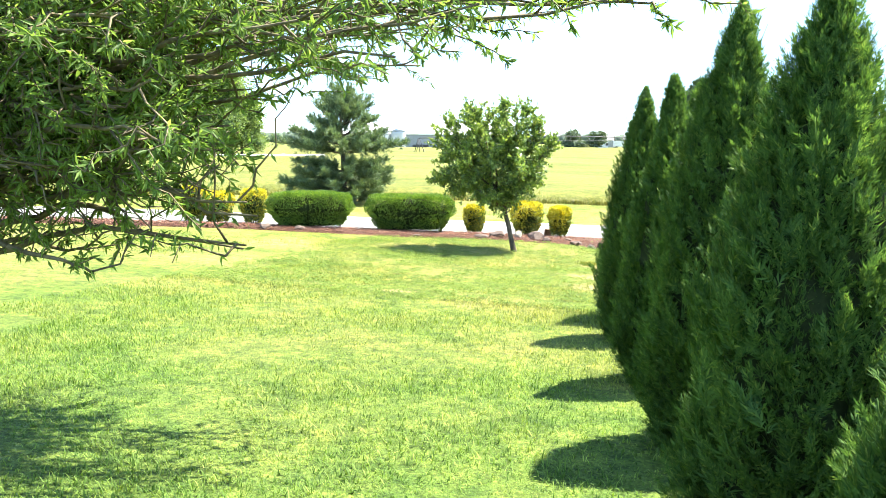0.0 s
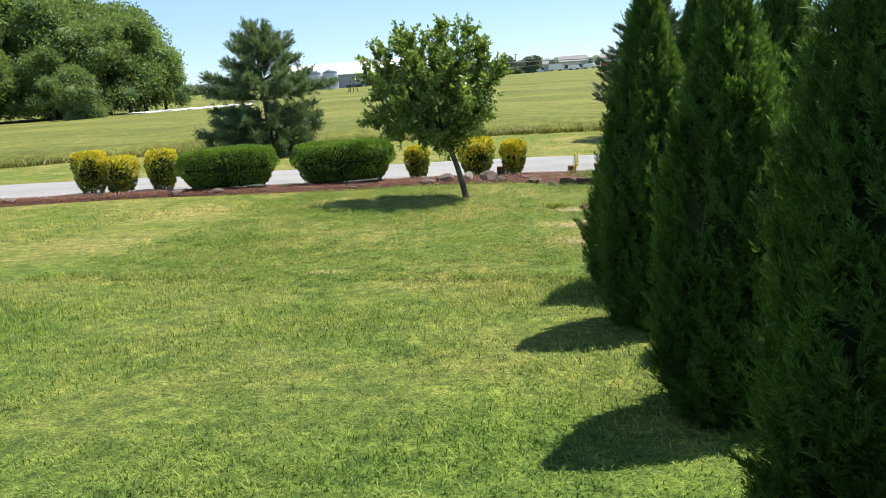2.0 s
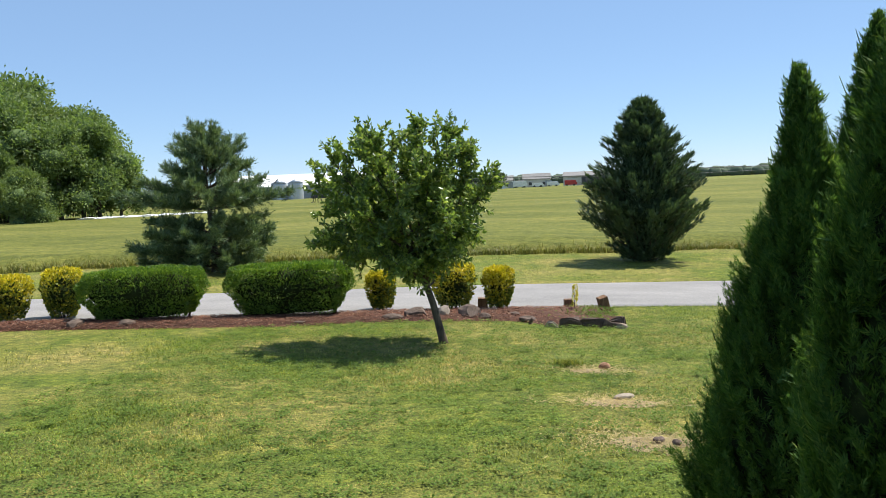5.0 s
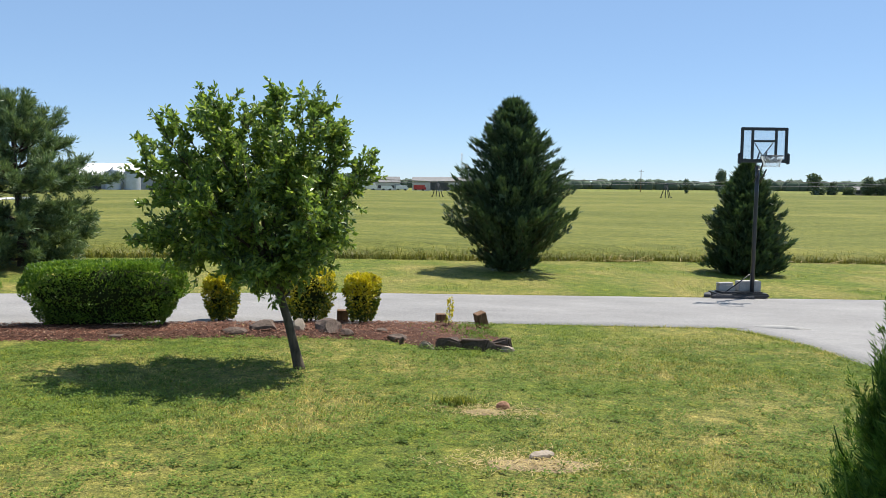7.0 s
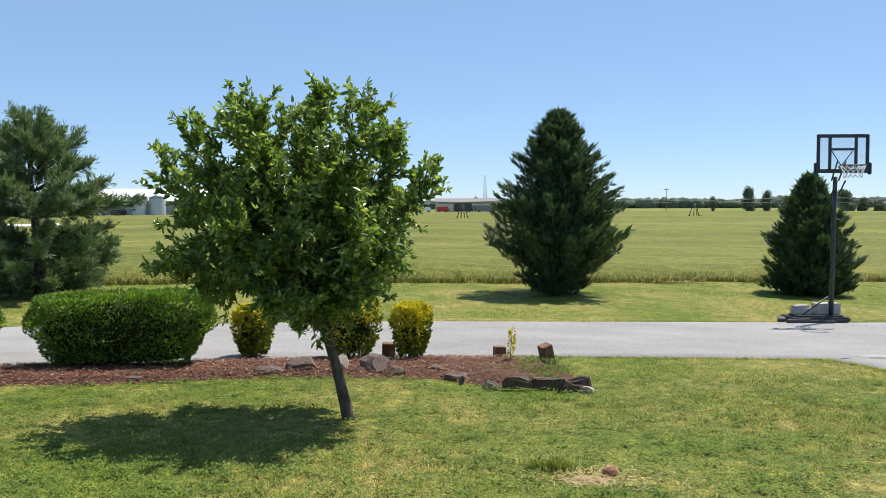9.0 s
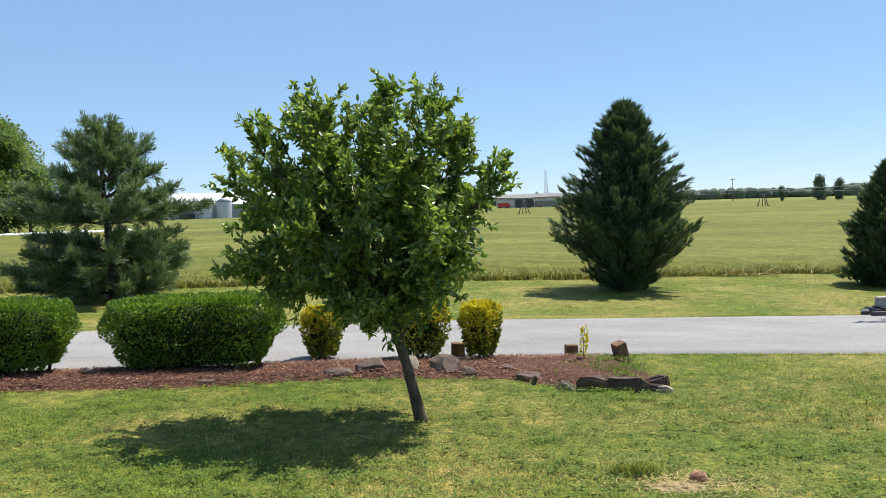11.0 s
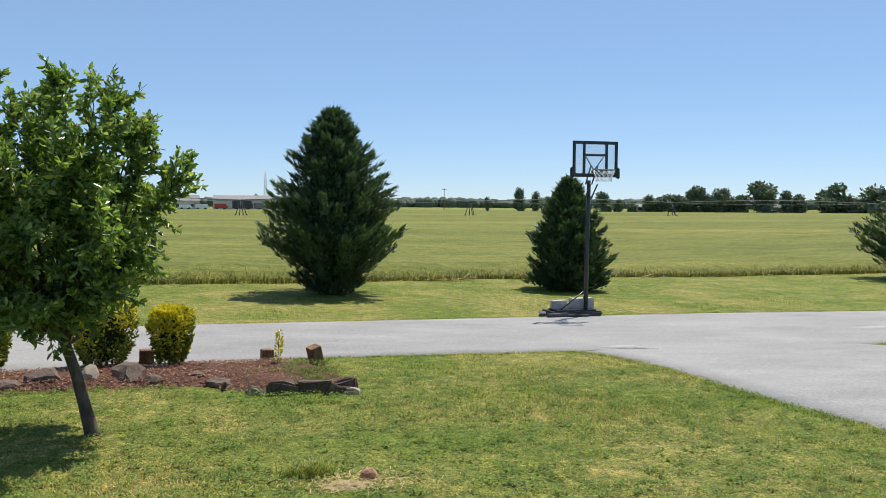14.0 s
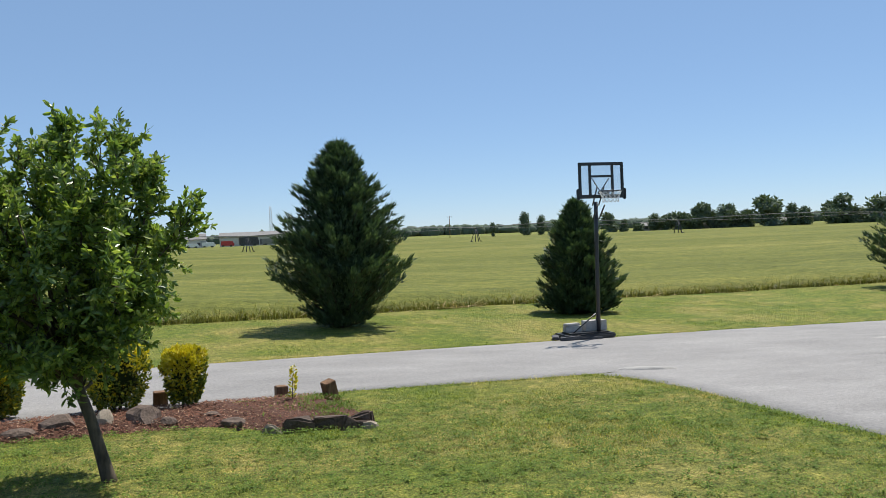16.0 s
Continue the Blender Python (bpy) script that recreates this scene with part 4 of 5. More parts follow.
# x, y, height, radius, outline, lean of the top
ARB = [(0.78, 2.0, 2.0, 0.44, CONE, (0.0, 0.0)), (0.5, 3.3, 2.27, 0.44, FULL, (0.02, 0.0)), (0.26, 4.85, 2.52, 0.41, FULL, (0.05, 0.0)), (-0.02, 6.4, 2.32, 0.385, SKIRT, (-0.02, 0.0)),
       (-0.32, 8.15, 2.42, 0.355, FULL, (0.02, 0.0)), (-0.27, 9.42, 2.34, 0.56, CONE, (-0.05, 0.0)), (0.2, 10.0, 2.68, 0.37, FULL, (0.0, 0.0)), (0.5, 7.9, 2.55, 0.38, FULL, (0.0, 0.0))]
for k, (x, y, h, r, shape, lean) in enumerate(ARB):
    make_arborvitae((x, y, float(land(x, y))), h, r, k * 3.7, 3300 if k == 5 else 2600, shape, lean)


# cypresses beyond the lane
def make_cypress(at, h, r, seed, prof_pts, n, label, twist=0.0, turn=0.0):
    ob = thing("cypress", at, label, "conifer", "cypresses along the field", turn)
    bm = bmesh.new()
    tube(bm, [(0, 0, -0.1), (0.02, 0, 0.3), (0, 0.03, h * 0.5), (0.04, 0, h * 0.97)], [0.11, 0.09, 0.05, 0.01], 8)
    part("trunk", bm, m_pine_bark, ob)
    fs, rs = zip(*prof_pts)

    def prof(f):
        return r * np.interp(f, fs, rs)
    # smooth core shell, coloured dark to give shade between the boughs
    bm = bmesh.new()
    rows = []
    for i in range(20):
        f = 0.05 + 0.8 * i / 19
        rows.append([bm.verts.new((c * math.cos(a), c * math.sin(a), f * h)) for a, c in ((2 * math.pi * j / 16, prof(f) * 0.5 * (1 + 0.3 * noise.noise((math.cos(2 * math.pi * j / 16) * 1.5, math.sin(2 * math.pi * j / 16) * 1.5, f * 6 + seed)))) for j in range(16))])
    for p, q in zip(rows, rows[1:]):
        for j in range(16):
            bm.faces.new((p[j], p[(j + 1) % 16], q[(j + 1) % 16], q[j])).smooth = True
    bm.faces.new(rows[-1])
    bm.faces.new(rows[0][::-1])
    part("inner_shade", bm, m_cyp_core, ob, "core shell coloured dark for inner shade")
    # boughs that rise outward, feathered with sprays
    boughs = 240
    B, D, T = [], [], []
    limbs = bmesh.new()
    for k in range(boughs):
        f = RNG.uniform(0.03, 0.97)
        a = RNG.uniform(0, 2 * math.pi)
        R_ = float(prof(f)) * RNG.uniform(0.8, 1.12)
        o3 = np.array([math.cos(a), math.sin(a), 0])
        rise = RNG.uniform(0.35, 0.75) * R_ + 0.1
        z1 = f * h
        st = np.array([0, 0, max(z1 - rise * 0.9, 0.05)])
        en = o3 * R_ + np.array([0, 0, z1])
        pa = bent_path(st, en, 6, 0.02, -0.06)
        tube(limbs, pa, np.linspace(0.02, 0.004, 6), 4)
        m = int(n / boughs * (0.4 + 0.9 * R_ / r))
        g = RNG.uniform(0.35, 1.04, m) ** 0.7
        base = np.array([point_on(pa, min(q, 1.0)) for q in g])
        wid = (0.2 * (1.22 - g) + 0.035)[:, None]
        tang = np.array([-math.sin(a), math.cos(a), 0])
        base = base + RNG.normal(size=(m, 1)) * wid * tang * 0.6 + RNG.normal(size=(m, 3)) * wid * 0.3
        B.append(base)
        D.append(unit(o3 * 0.75 + np.array([0, 0, 0.85]) + RNG.normal(size=(m, 3)) * 0.3))
        T.append(np.repeat(tang[None, :], m, 0) + RNG.normal(size=(m, 3)) * 0.6)
    tagged(part("twig_work", limbs, m_pine_bark, ob), kind="stuff")
    # short inner sprays that clothe the stem
    m = n // 2
    f = RNG.uniform(0.03, 0.98, m)
    a = RNG.uniform(0, 2 * math.pi, m)
    o3 = np.stack([np.cos(a), np.sin(a), np.zeros(m)], 1)
    B.append(o3 * (prof(f) * RNG.uniform(0.42, 0.72, m))[:, None] + np.stack([0 * f, 0 * f, f * h], 1))
    D.append(unit(o3 * 0.8 + np.array([0, 0, 0.8]) + RNG.normal(size=(m, 3)) * 0.35))
    T.append(np.stack([-np.sin(a), np.cos(a), np.zeros(m)], 1) + RNG.normal(size=(m, 3)) * 0.6)
    B, D, T = np.vstack(B), np.vstack(D), np.vstack(T)
    ln = RNG.uniform(0.09, 0.2, len(B))
    tagged(hang("foliage", spray_mesh("foliage", B, D, T, ln, ln * 0.13, 5, 0.5), m_cyp, ob, "dark green feathery sprays"), kind="stuff")
    return ob


WIDE = [(0, 0.2), (0.05, 0.4), (0.2, 0.72), (0.32, 0.95), (0.41, 0.9), (0.56, 0.79), (0.68, 0.63), (0.8, 0.44), (0.88, 0.29), (0.95, 0.14), (1, 0.02)]
EGG = [(0, 0.75), (0.06, 0.9), (0.2, 1.0), (0.4, 0.93), (0.6, 0.72), (0.8, 0.42), (0.92, 0.2), (1, 0.04)]
JUN = [(0, 0.3), (0.1, 0.7), (0.28, 0.92), (0.45, 1.0), (0.55, 0.78), (0.68, 0.48), (0.8, 0.22), (0.92, 0.11), (1, 0.02)]
for x, y, h, r, sd, pr, n, lb, tn in ((0.72, 30.2, 4.65, 1.86, 1.0, WIDE, 17000, "broad dark green cypress with upswept boughs on the verge", 0),
                                  (7.65, 31.6, 3.2, 1.22, 2.0, EGG, 13000, "compact egg-shaped dark green cypress behind the basketball hoop", 20),
                                  (22.8, 34.2, 4.7, 2.35, 3.0, JUN, 15000, "dark green juniper-like conifer with a leaning narrow top", 10),
                                  (27.9, 34.4, 4.75, 1.9, 4.0, JUN, 14000, "dark green juniper-like conifer beside another on the verge", 150)):
    make_cypress((x, y, float(land(x, y))), h, r, sd, pr, n, lb, 0, tn)

# white pine
PINE = (-11.3, 27.9)
ob = thing("white_pine", (*PINE, float(land(*PINE))), "young white pine with tiers of long soft needles and a gap", "pine")
bm = bmesh.new()
tube(bm, [(0, 0, -0.1), (0.0, 0, 0.4), (-0.05, 0, 1.6), (-0.12, 0, 2.7), (-0.2, 0, 4.1)], [0.13, 0.11, 0.08, 0.05, 0.012], 8)
part("trunk", bm, m_pine_bark, ob)
TIERS = [(0.28, 1.7, 10, 0.1), (0.55, 1.98, 13, 0.2), (0.9, 1.9, 13, 0.26), (1.2, 1.45, 11, 0.28), (1.85, 2.2, 12, 0.3), (2.1, 1.85, 11, 0.4), (2.45, 1.2, 10, 0.5), (2.8, 0.95, 9, 0.75), (3.1, 0.75, 8, 0.75), (3.4, 0.4, 5, 0.6)]
B, D = [], []
for z, R_, cnt, rise in TIERS:
    for k in range(cnt):
        a = 2 * math.pi * (k + RNG.uniform(-0.3, 0.3)) / cnt + z
        L = R_ * RNG.uniform(0.75, 1.12)
        tip = np.array([-0.1 + L * math.cos(a), L * math.sin(a), z + rise * RNG.uniform(0.6, 1.1)])
        pa = bent_path((-0.05 * z * 0.5, 0, z - 0.1), tip, 7, 0.03, -0.05)
        bm = bmesh.new()
        tube(bm, pa, np.linspace(0.025, 0.005, 7), 5)
        part("limb", bm, m_pine_bark, ob)
        for j in range(int(26 + 36 * L)):
            f = RNG.uniform(0.3, 1.0)
            p0 = point_on(pa, f)
            dv = unit(unit(tip - pa[0]) * 0.9 + RNG.normal(size=3) * 0.45 + np.array([0, 0, 0.25]))
            q = p0 + dv * RNG.uniform(0.05, 0.28) * (1.3 - 0.6 * f)
            B.append(q)
            D.append(dv)
B, D = np.repeat(np.array(B), 20, 0), np.repeat(np.array(D), 20, 0)
n = len(B)
off = RNG.uniform(-0.12, 0.1, n)[:, None]
ln = RNG.uniform(0.09, 0.17, n)
tagged(hang("needles", leaf_mesh("needles", B + D * off + RNG.normal(size=(n, 3)) * 0.02, D * 1.1 + RNG.normal(size=(n, 3)) * 0.42 + np.array([0, 0, 0.25]), RNG.normal(size=(n, 3)), ln, ln * 0.14, 0.2, 0.4), m_pine, ob, "soft blue-green needle tufts"), kind="stuff")


# ---- basketball hoop on the verge ----
HOOP = (5.47, 25.4)
hz = float(land(*HOOP)) + 0.02
ob = thing("basketball_hoop", (*HOOP, hz), "portable black basketball hoop with clear backboard beside the lane", "basketball hoop", turn=1)
bm = bmesh.new()
boxed(bm, (-0.82, -0.02, 0.0), (0.34, 0.62, 0.1), 0.03)
boxed(bm, (-0.7, 0.05, 0.09), (0.24, 0.52, 0.13), 0.02)
part("base", bm, m_black, ob, "low black water-filled base")
bm = bmesh.new()
tube(bm, [(0, 0.12, 0.05), (0, 0.10, 1.2), (0, 0.07, 2.2), (0, 0.05, 2.86)], [0.046, 0.045, 0.043, 0.042], 10)
part("pole", bm, m_steel_black, ob)
for sx in (-1, 1):
    bm = bmesh.new()
    tube(bm, [(-0.28 + sx * 0.32, 0.3 + 0.15 * sx, 0.1), (0, 0.12, 0.55)], [0.014, 0.014], 6)
    part("brace", bm, m_steel_black, ob)
for z0, z1 in ((2.5, 2.78), (2.78, 3.15)):
    for sx in (-1, 1):
        bm = bmesh.new()
        tube(bm, [(sx * 0.07, 0.06, z0), (sx * 0.08, -0.20, z1)], [0.016, 0.016], 6)
        part("lift_arm", bm, m_steel_black, ob)
bm = bmesh.new()
tube(bm, [(0, 0.06, 2.45), (0.06, 0.25, 2.25), (0.12, 0.27, 2.05)], [0.014, 0.014, 0.012], 6)
part("lift_handle", bm, m_steel_black, ob)
BY, BZ0, BZ1, BW = -0.24, 2.92, 3.66, 0.505
board = None
bm = bmesh.new()
boxed(bm, (-BW, BY - 0.02, BZ1 - 0.065), (BW, BY + 0.03, BZ1), 0.012)
boxed(bm, (-BW, BY - 0.02, BZ0), (BW, BY + 0.03, BZ0 + 0.075), 0.012)
boxed(bm, (-BW, BY - 0.021, BZ0 + 0.02), (-BW + 0.06, BY + 0.029, BZ1 - 0.02), 0.012)
boxed(bm, (BW - 0.06, BY - 0.021, BZ0 + 0.02), (BW, BY + 0.029, BZ1 - 0.02), 0.012)
for sx in (-1, 1):
    boxed(bm, (sx * (BW + 0.015) - 0.03, BY - 0.035, BZ0 - 0.03), (sx * (BW + 0.015) + 0.03, BY + 0.045, BZ0 + 0.2), 0.015)
board = part("backboard", bm, m_black, ob, "black moulded backboard frame")
bm = bmesh.new()
boxed(bm, (-BW + 0.04, BY + 0.0, BZ0 + 0.06), (BW - 0.04, BY + 0.006, BZ1 - 0.04))
pane = part("pane", bm, m_clear, board, "clear acrylic pane")
pane.visible_shadow = False
for lo, hi in (((-0.28, BZ0 + 0.06), (-0.225, BZ1 - 0.05)), ((0.225, BZ0 + 0.06), (0.28, BZ1 - 0.05)), ((-0.226, BZ0 + 0.43), (0.226, BZ0 + 0.475))):
    bm = bmesh.new()
    boxed(bm, (lo[0], BY - 0.012, lo[1]), (hi[0], BY + 0.02, hi[1]), 0.004)
    part("bar", bm, m_black, board)
for sx in (-1, 1):
    bm = bmesh.new()
    tube(bm, [(sx * 0.2, BY + 0.03, BZ0 + 0.42), (0, BY + 0.06, BZ0 + 0.14)], [0.012, 0.012], 6)
    part("strut", bm, m_steel_black, board)
bm = bmesh.new()
rc = Vector((0, BY - 0.02 - 0.15 - 0.229, 3.05))
ring = [rc + Vector((0.229 * math.cos(a), 0.229 * math.sin(a), 0)) for a in (2 * math.pi * k / 28 for k in range(29))]
tube(bm, ring, [0.009] * 29, 6)
boxed(bm, (-0.1, BY - 0.17, 3.0), (0.1, BY - 0.02, 3.06), 0.006)
rim = part("rim", bm, m_steel_black, ob, "dark steel rim")
bm = bmesh.new()
LV = [(0.0, 0.226), (0.06, 0.2), (0.12, 0.175), (0.18, 0.16), (0.23, 0.16)]
for k in range(12):
    for s_ in (-1, 1):
        pts = []
        for j, (dz, rr) in enumerate(LV):
            a = 2 * math.pi * (k + s_ * 0.5 * j) / 12
            pts.append(rc + Vector((rr * math.cos(a), rr * math.sin(a), -dz)))
        tube(bm, pts, [0.005] * 5, 4)
part("net", bm, m_net, rim, "white knotted cord net")
# blocks that weigh the base down
for k, (x, y, z, L, w, h, t) in enumerate([(0.0, 0.34, 0.13, 0.5, 0.22, 0.22, 3), (-0.5, 0.34, 0.13, 0.36, 0.2, 0.13, -6), (-0.52, 0.34, 0.262, 0.34, 0.16, 0.05, 12)]):
    bm = bmesh.new()
    boxed(bm, (-L / 2, -w / 2, 0), (L / 2, w / 2, h), 0.01)
    o = part("concrete_block", bm, m_block, None)
    o.matrix_basis = pose(HOOP[0], HOOP[1], hz, 0, 0, 1) @ pose(x, y, z, 0, 0, t)
    tagged(o, "grey concrete block weighing down the hoop's base", "block", "ballast blocks")
for k, (x, y, L, w, h, t) in enumerate([(-0.75, -0.14, 0.5, 0.1, 0.07, 12), (-0.95, 0.2, 0.42, 0.14, 0.06, 70), (-0.3, -0.16, 0.5, 0.05, 0.05, -8)]):
    bm = bmesh.new()
    boxed(bm, (-L / 2, -w / 2, 0), (L / 2, w / 2, h), 0.012)
    o = part("scrap_board", bm, m_dark, None)
    hx, hy = HOOP[0] + x, HOOP[1] + y
    o.matrix_basis = pose(hx, hy, float(land(hx, hy)) + 0.025, 0, 0, t)
    tagged(o, "dark loose scrap board beside the hoop's base", "board", "scrap boards")

# ---- bare spots in the lawn where trees once stood ----
SPOTS = [(-1.12, 14.75, 0.32, 0.17), (-0.98, 13.15, 0.42, 0.17), (-0.72, 11.75, 0.44, 0.24), (-3.35, 9.9, 0.16, 0.08)]
for k, (x, y, a, b) in enumerate(SPOTS):
    blot("bare_patch", (x, y), a, b, 0.012, m_soil, "bare sandy soil patch worn into the lawn", "bare soil", k * 2.3 + 1)
for x, y, s_, mt, lb in ((-1.02, 14.86, (0.12, 0.09, 0.1), m_brick, "brown brick lump lying on bare soil"), (-0.9, 13.3, (0.2, 0.1, 0.06), m_pale_stone, "flat pale stone lying on bare soil"), (-0.74, 11.75, (0.09, 0.07, 0.05), m_rock, "dark clod lying on bare soil"),
                     (-0.62, 11.68, (0.07, 0.06, 0.05), m_rock, "dark clod lying on bare soil")):
    o = part("stone", rough_stone(s_, x * 3), mt, None)
    o.matrix_basis = pose(x, y, float(land(x, y)) + 0.03, 0, 0, 30)
    tagged(o, lb, "stone", "loose stones on the lawn")
for x, y, a, b, t in ((10.6, 23.0, 0.9, 0.16, 4), (4.1, 20.95, 0.5, 0.13, -12), (13.0, 24.0, 0.8, 0.12, 4)):
    blot("road_patch", (x, y), a, b, 0.06, m_patch, "pale worn patch in the asphalt", "asphalt patch", x, t)


# ---- lawn blades, densest where one walks nearest ----
def lawn_points(x0, x1, y0, y1, per):
    n = int((x1 - x0) * (y1 - y0) * per)
    x, y = RNG.uniform(x0, x1, n), RNG.uniform(y0, y1, n)
    return x, y


def off_lawn(x, y):
    bad = (y > along(NEAR_EDGE, x) - 0.02) & (y < along(FAR_EDGE, x) + 0.02)
    bad |= (x > along(BRANCH_L, y) - 0.02) & (x < along(BRANCH_R, y) + 0.02) & (y < 21.2)
    bad |= (RNG.random(len(x)) < np.where(x > -1.3, 0.75, 1.0)) & (x < -0.6) & (y > along(BED_FRONT, x) + 0.03) & (y < along(NEAR_EDGE, x)) & (x > -16)
    for sx, sy, a, b in SPOTS:
        bad |= (((x - sx) / a) ** 2 + ((y - sy) / b) ** 2 < 0.75 + 0.6 * np.sin(x * 31 + 3 * np.sin(y * 23))) & (RNG.random(len(x)) < 0.8)
    return bad


def grow(name, zones, tall, wide, label):
    xs, ys = zip(*[lawn_points(*z) for z in zones])
    x, y = np.concatenate(xs), np.concatenate(ys)
    ok = ~off_lawn(x, y)
    x, y = x[ok], y[ok]
    n = len(x)
    tuft = np.array([noise.noise((a * 1.3, b * 1.3, 2.0)) + 0.6 * noise.noise((a * 5, b * 5, 4.0)) for a, b in zip(x[::8], y[::8])])
    tuft = np.repeat(tuft, 8)[:n] if len(tuft) * 8 >= n else np.ones(n)
    x, y = x + 0, y + 0
    ln = tall * RNG.uniform(0.5, 1.3, n)
    fine_t = np.sin(x * 2.1 + 1.3 * np.sin(y * 1.7)) * np.sin(y * 2.6 + 1.1 * np.sin(x * 2.3))
    ln *= 1 + 0.35 * fine_t + 0.2 * np.clip(tuft, -1, 1)
    a = RNG.uniform(0, 2 * math.pi, n)
    lean = RNG.uniform(0.2, 1.2, n)
    al = unit(np.stack([np.cos(a) * lean, np.sin(a) * lean, np.ones(n)], 1))
    sd = np.stack([-np.sin(a), np.cos(a), np.zeros(n)], 1)
    bend = np.stack([np.cos(a), np.sin(a), -0.4 * np.ones(n)], 1) * RNG.uniform(0.2, 1.2, (n, 1))
    z = land(x, y) - 0.01
    me = blade_mesh(name, np.stack([x, y, z], 1), al, sd, ln, wide * RNG.uniform(0.7, 1.4, n), bend)
    me.materials.append(m_blade)
    return tagged(new(name, me), label, "grass", kind="stuff")


grow("grass", [(-5.5, 0.8, 2.4, 6.5, 1900), (-6.5, 0.8, 6.5, 10, 1500)], 0.058, 0.0058, "dense green lawn grass blades")
grow("grass", [(-6.0, 4.1, 10.5, 14, 1900), (-7.0, 1.0, 14, 17.5, 1300), (1.0, 4.0, 14, 17.5, 1900), (-8, -1, 17.5, 18.7, 900), (-1.3, 3.8, 17.5, 20.8, 1500)], 0.038, 0.006, "short dense green lawn grass blades")
grow("far_grass", [(-14, -7, 12, 18, 200), (-12, 14, 24, 35, 120), (9, 15, 16, 23, 150)], 0.045, 0.009, "short green verge grass")
# broad-leaved weeds and clover in low clumps through the turf
cn = 5200
cxs, cys = RNG.uniform(-6.5, 3.9, cn), 9.6 + 9.6 * RNG.uniform(0, 1, cn) ** 1.2
keep = ~off_lawn(cxs, cys)
cxs, cys = cxs[keep], cys[keep]
spread = RNG.uniform(0.02, 0.09, len(cxs))
per = 26
x = np.repeat(cxs, per) + np.repeat(spread, per) * RNG.normal(size=len(cxs) * per)
y = np.repeat(cys, per) + np.repeat(spread, per) * RNG.normal(size=len(cxs) * per)
keep = ~off_lawn(x, y)
x, y = x[keep], y[keep]
n = len(x)
a = RNG.uniform(0, 2 * math.pi, n)
ln = RNG.uniform(0.014, 0.034, n)
me = leaf_mesh("clover", np.stack([x, y, land(x, y) + RNG.uniform(0.012, 0.045, n)], 1), np.stack([np.cos(a), np.sin(a), RNG.uniform(-0.1, 0.7, n)], 1), np.stack([-np.sin(a), np.cos(a), RNG.uniform(-0.4, 0.4, n)], 1), ln, ln * 0.62, 0.2, 0.5)
me.materials.append(m_clover)
tagged(new("clover", me), "low clumps of clover and broad-leaved weeds in the lawn", "clover", kind="stuff")
# dry clippings on the bare spots
px, py = [], []
for sx, sy, a, b in SPOTS:
    m = int(900 * a * b / 0.06)
    px.append(sx + RNG.normal(size=m) * a * 0.75), py.append(sy + RNG.normal(size=m) * b * 0.75)
x, y = np.concatenate(px), np.concatenate(py)
n = len(x)
a = RNG.uniform(0, 2 * math.pi, n)
me = leaf_mesh("dry_clippings", np.stack([x, y, land(x, y) + RNG.uniform(0.01, 0.03, n)], 1), np.stack([np.cos(a), np.sin(a), RNG.uniform(-0.1, 0.4, n)], 1), np.stack([-np.sin(a), np.cos(a), RNG.uniform(-0.3, 0.3, n)], 1), RNG.uniform(0.03, 0.08, n), RNG.uniform(0.004, 0.009, n), 0.2, 0.5)
me.materials.append(m_dry)
tagged(new("dry_clippings", me), "dry straw-coloured grass clippings on bare soil", "clippings", kind="stuff")
n = 420
x, y = -1.42 + RNG.normal(size=n) * 0.09, 15.02 + RNG.normal(size=n) * 0.06
a = RNG.uniform(0, 2 * math.pi, n)
al = unit(np.stack([np.cos(a) * 0.45, np.sin(a) * 0.45, np.ones(n)], 1))
me = blade_mesh("grass_tuft", np.stack([x, y, land(x, y) - 0.01], 1), al, np.stack([-np.sin(a), np.cos(a), 0 * a], 1), RNG.uniform(0.09, 0.2, n), RNG.uniform(0.004, 0.008, n), np.stack([np.cos(a), np.sin(a), -0.4 + 0 * a], 1) * 0.7)
me.materials.append(m_blade)
tagged(new("grass_tuft", me), "rank green grass tuft beside a bare spot", "grass", kind="stuff")
# taller fringe along the asphalt edges
gxs, gys = [], []
for line, sgn in ((NEAR_EDGE, -1), (FAR_EDGE, 1)):
    x = RNG.uniform(-14, 20, 7000)
    y = along(line, x) + sgn * RNG.uniform(-0.05, 0.2, 7000)
    ok = ~((x > 3.1) & (x < 9.0)) if sgn < 0 else np.ones(7000, bool)
    gxs.append(x[ok]), gys.append(y[ok])
y = RNG.uniform(6, 20.8, 6000)
gxs.append(along(BRANCH_L, y) + RNG.uniform(-0.2, 0.05, 6000)), gys.append(y)
y = RNG.uniform(12, 21, 3500)
gxs.append(along(BRANCH_R, y) + RNG.uniform(-0.04, 0.35, 3500)), gys.append(y)
x, y = np.concatenate(gxs), np.concatenate(gys)
ok = ~((x < -0.8) & (y < along(NEAR_EDGE, x) + 0.1) & (y > 12) & (x > -16))
x, y = x[ok], y[ok]
n = len(x)
a = RNG.uniform(0, 6.28, n)
al = unit(np.stack([np.cos(a) * 0.5, np.sin(a) * 0.5, np.ones(n)], 1))
me = blade_mesh("edge_grass", np.stack([x, y, land(x, y) - 0.01], 1), al, np.stack([-np.sin(a), np.cos(a), 0 * a], 1), RNG.uniform(0.03, 0.075, n), RNG.uniform(0.005, 0.011, n), np.stack([np.cos(a), np.sin(a), -0.5 + 0 * a], 1) * 0.6)
me.materials.append(m_blade)
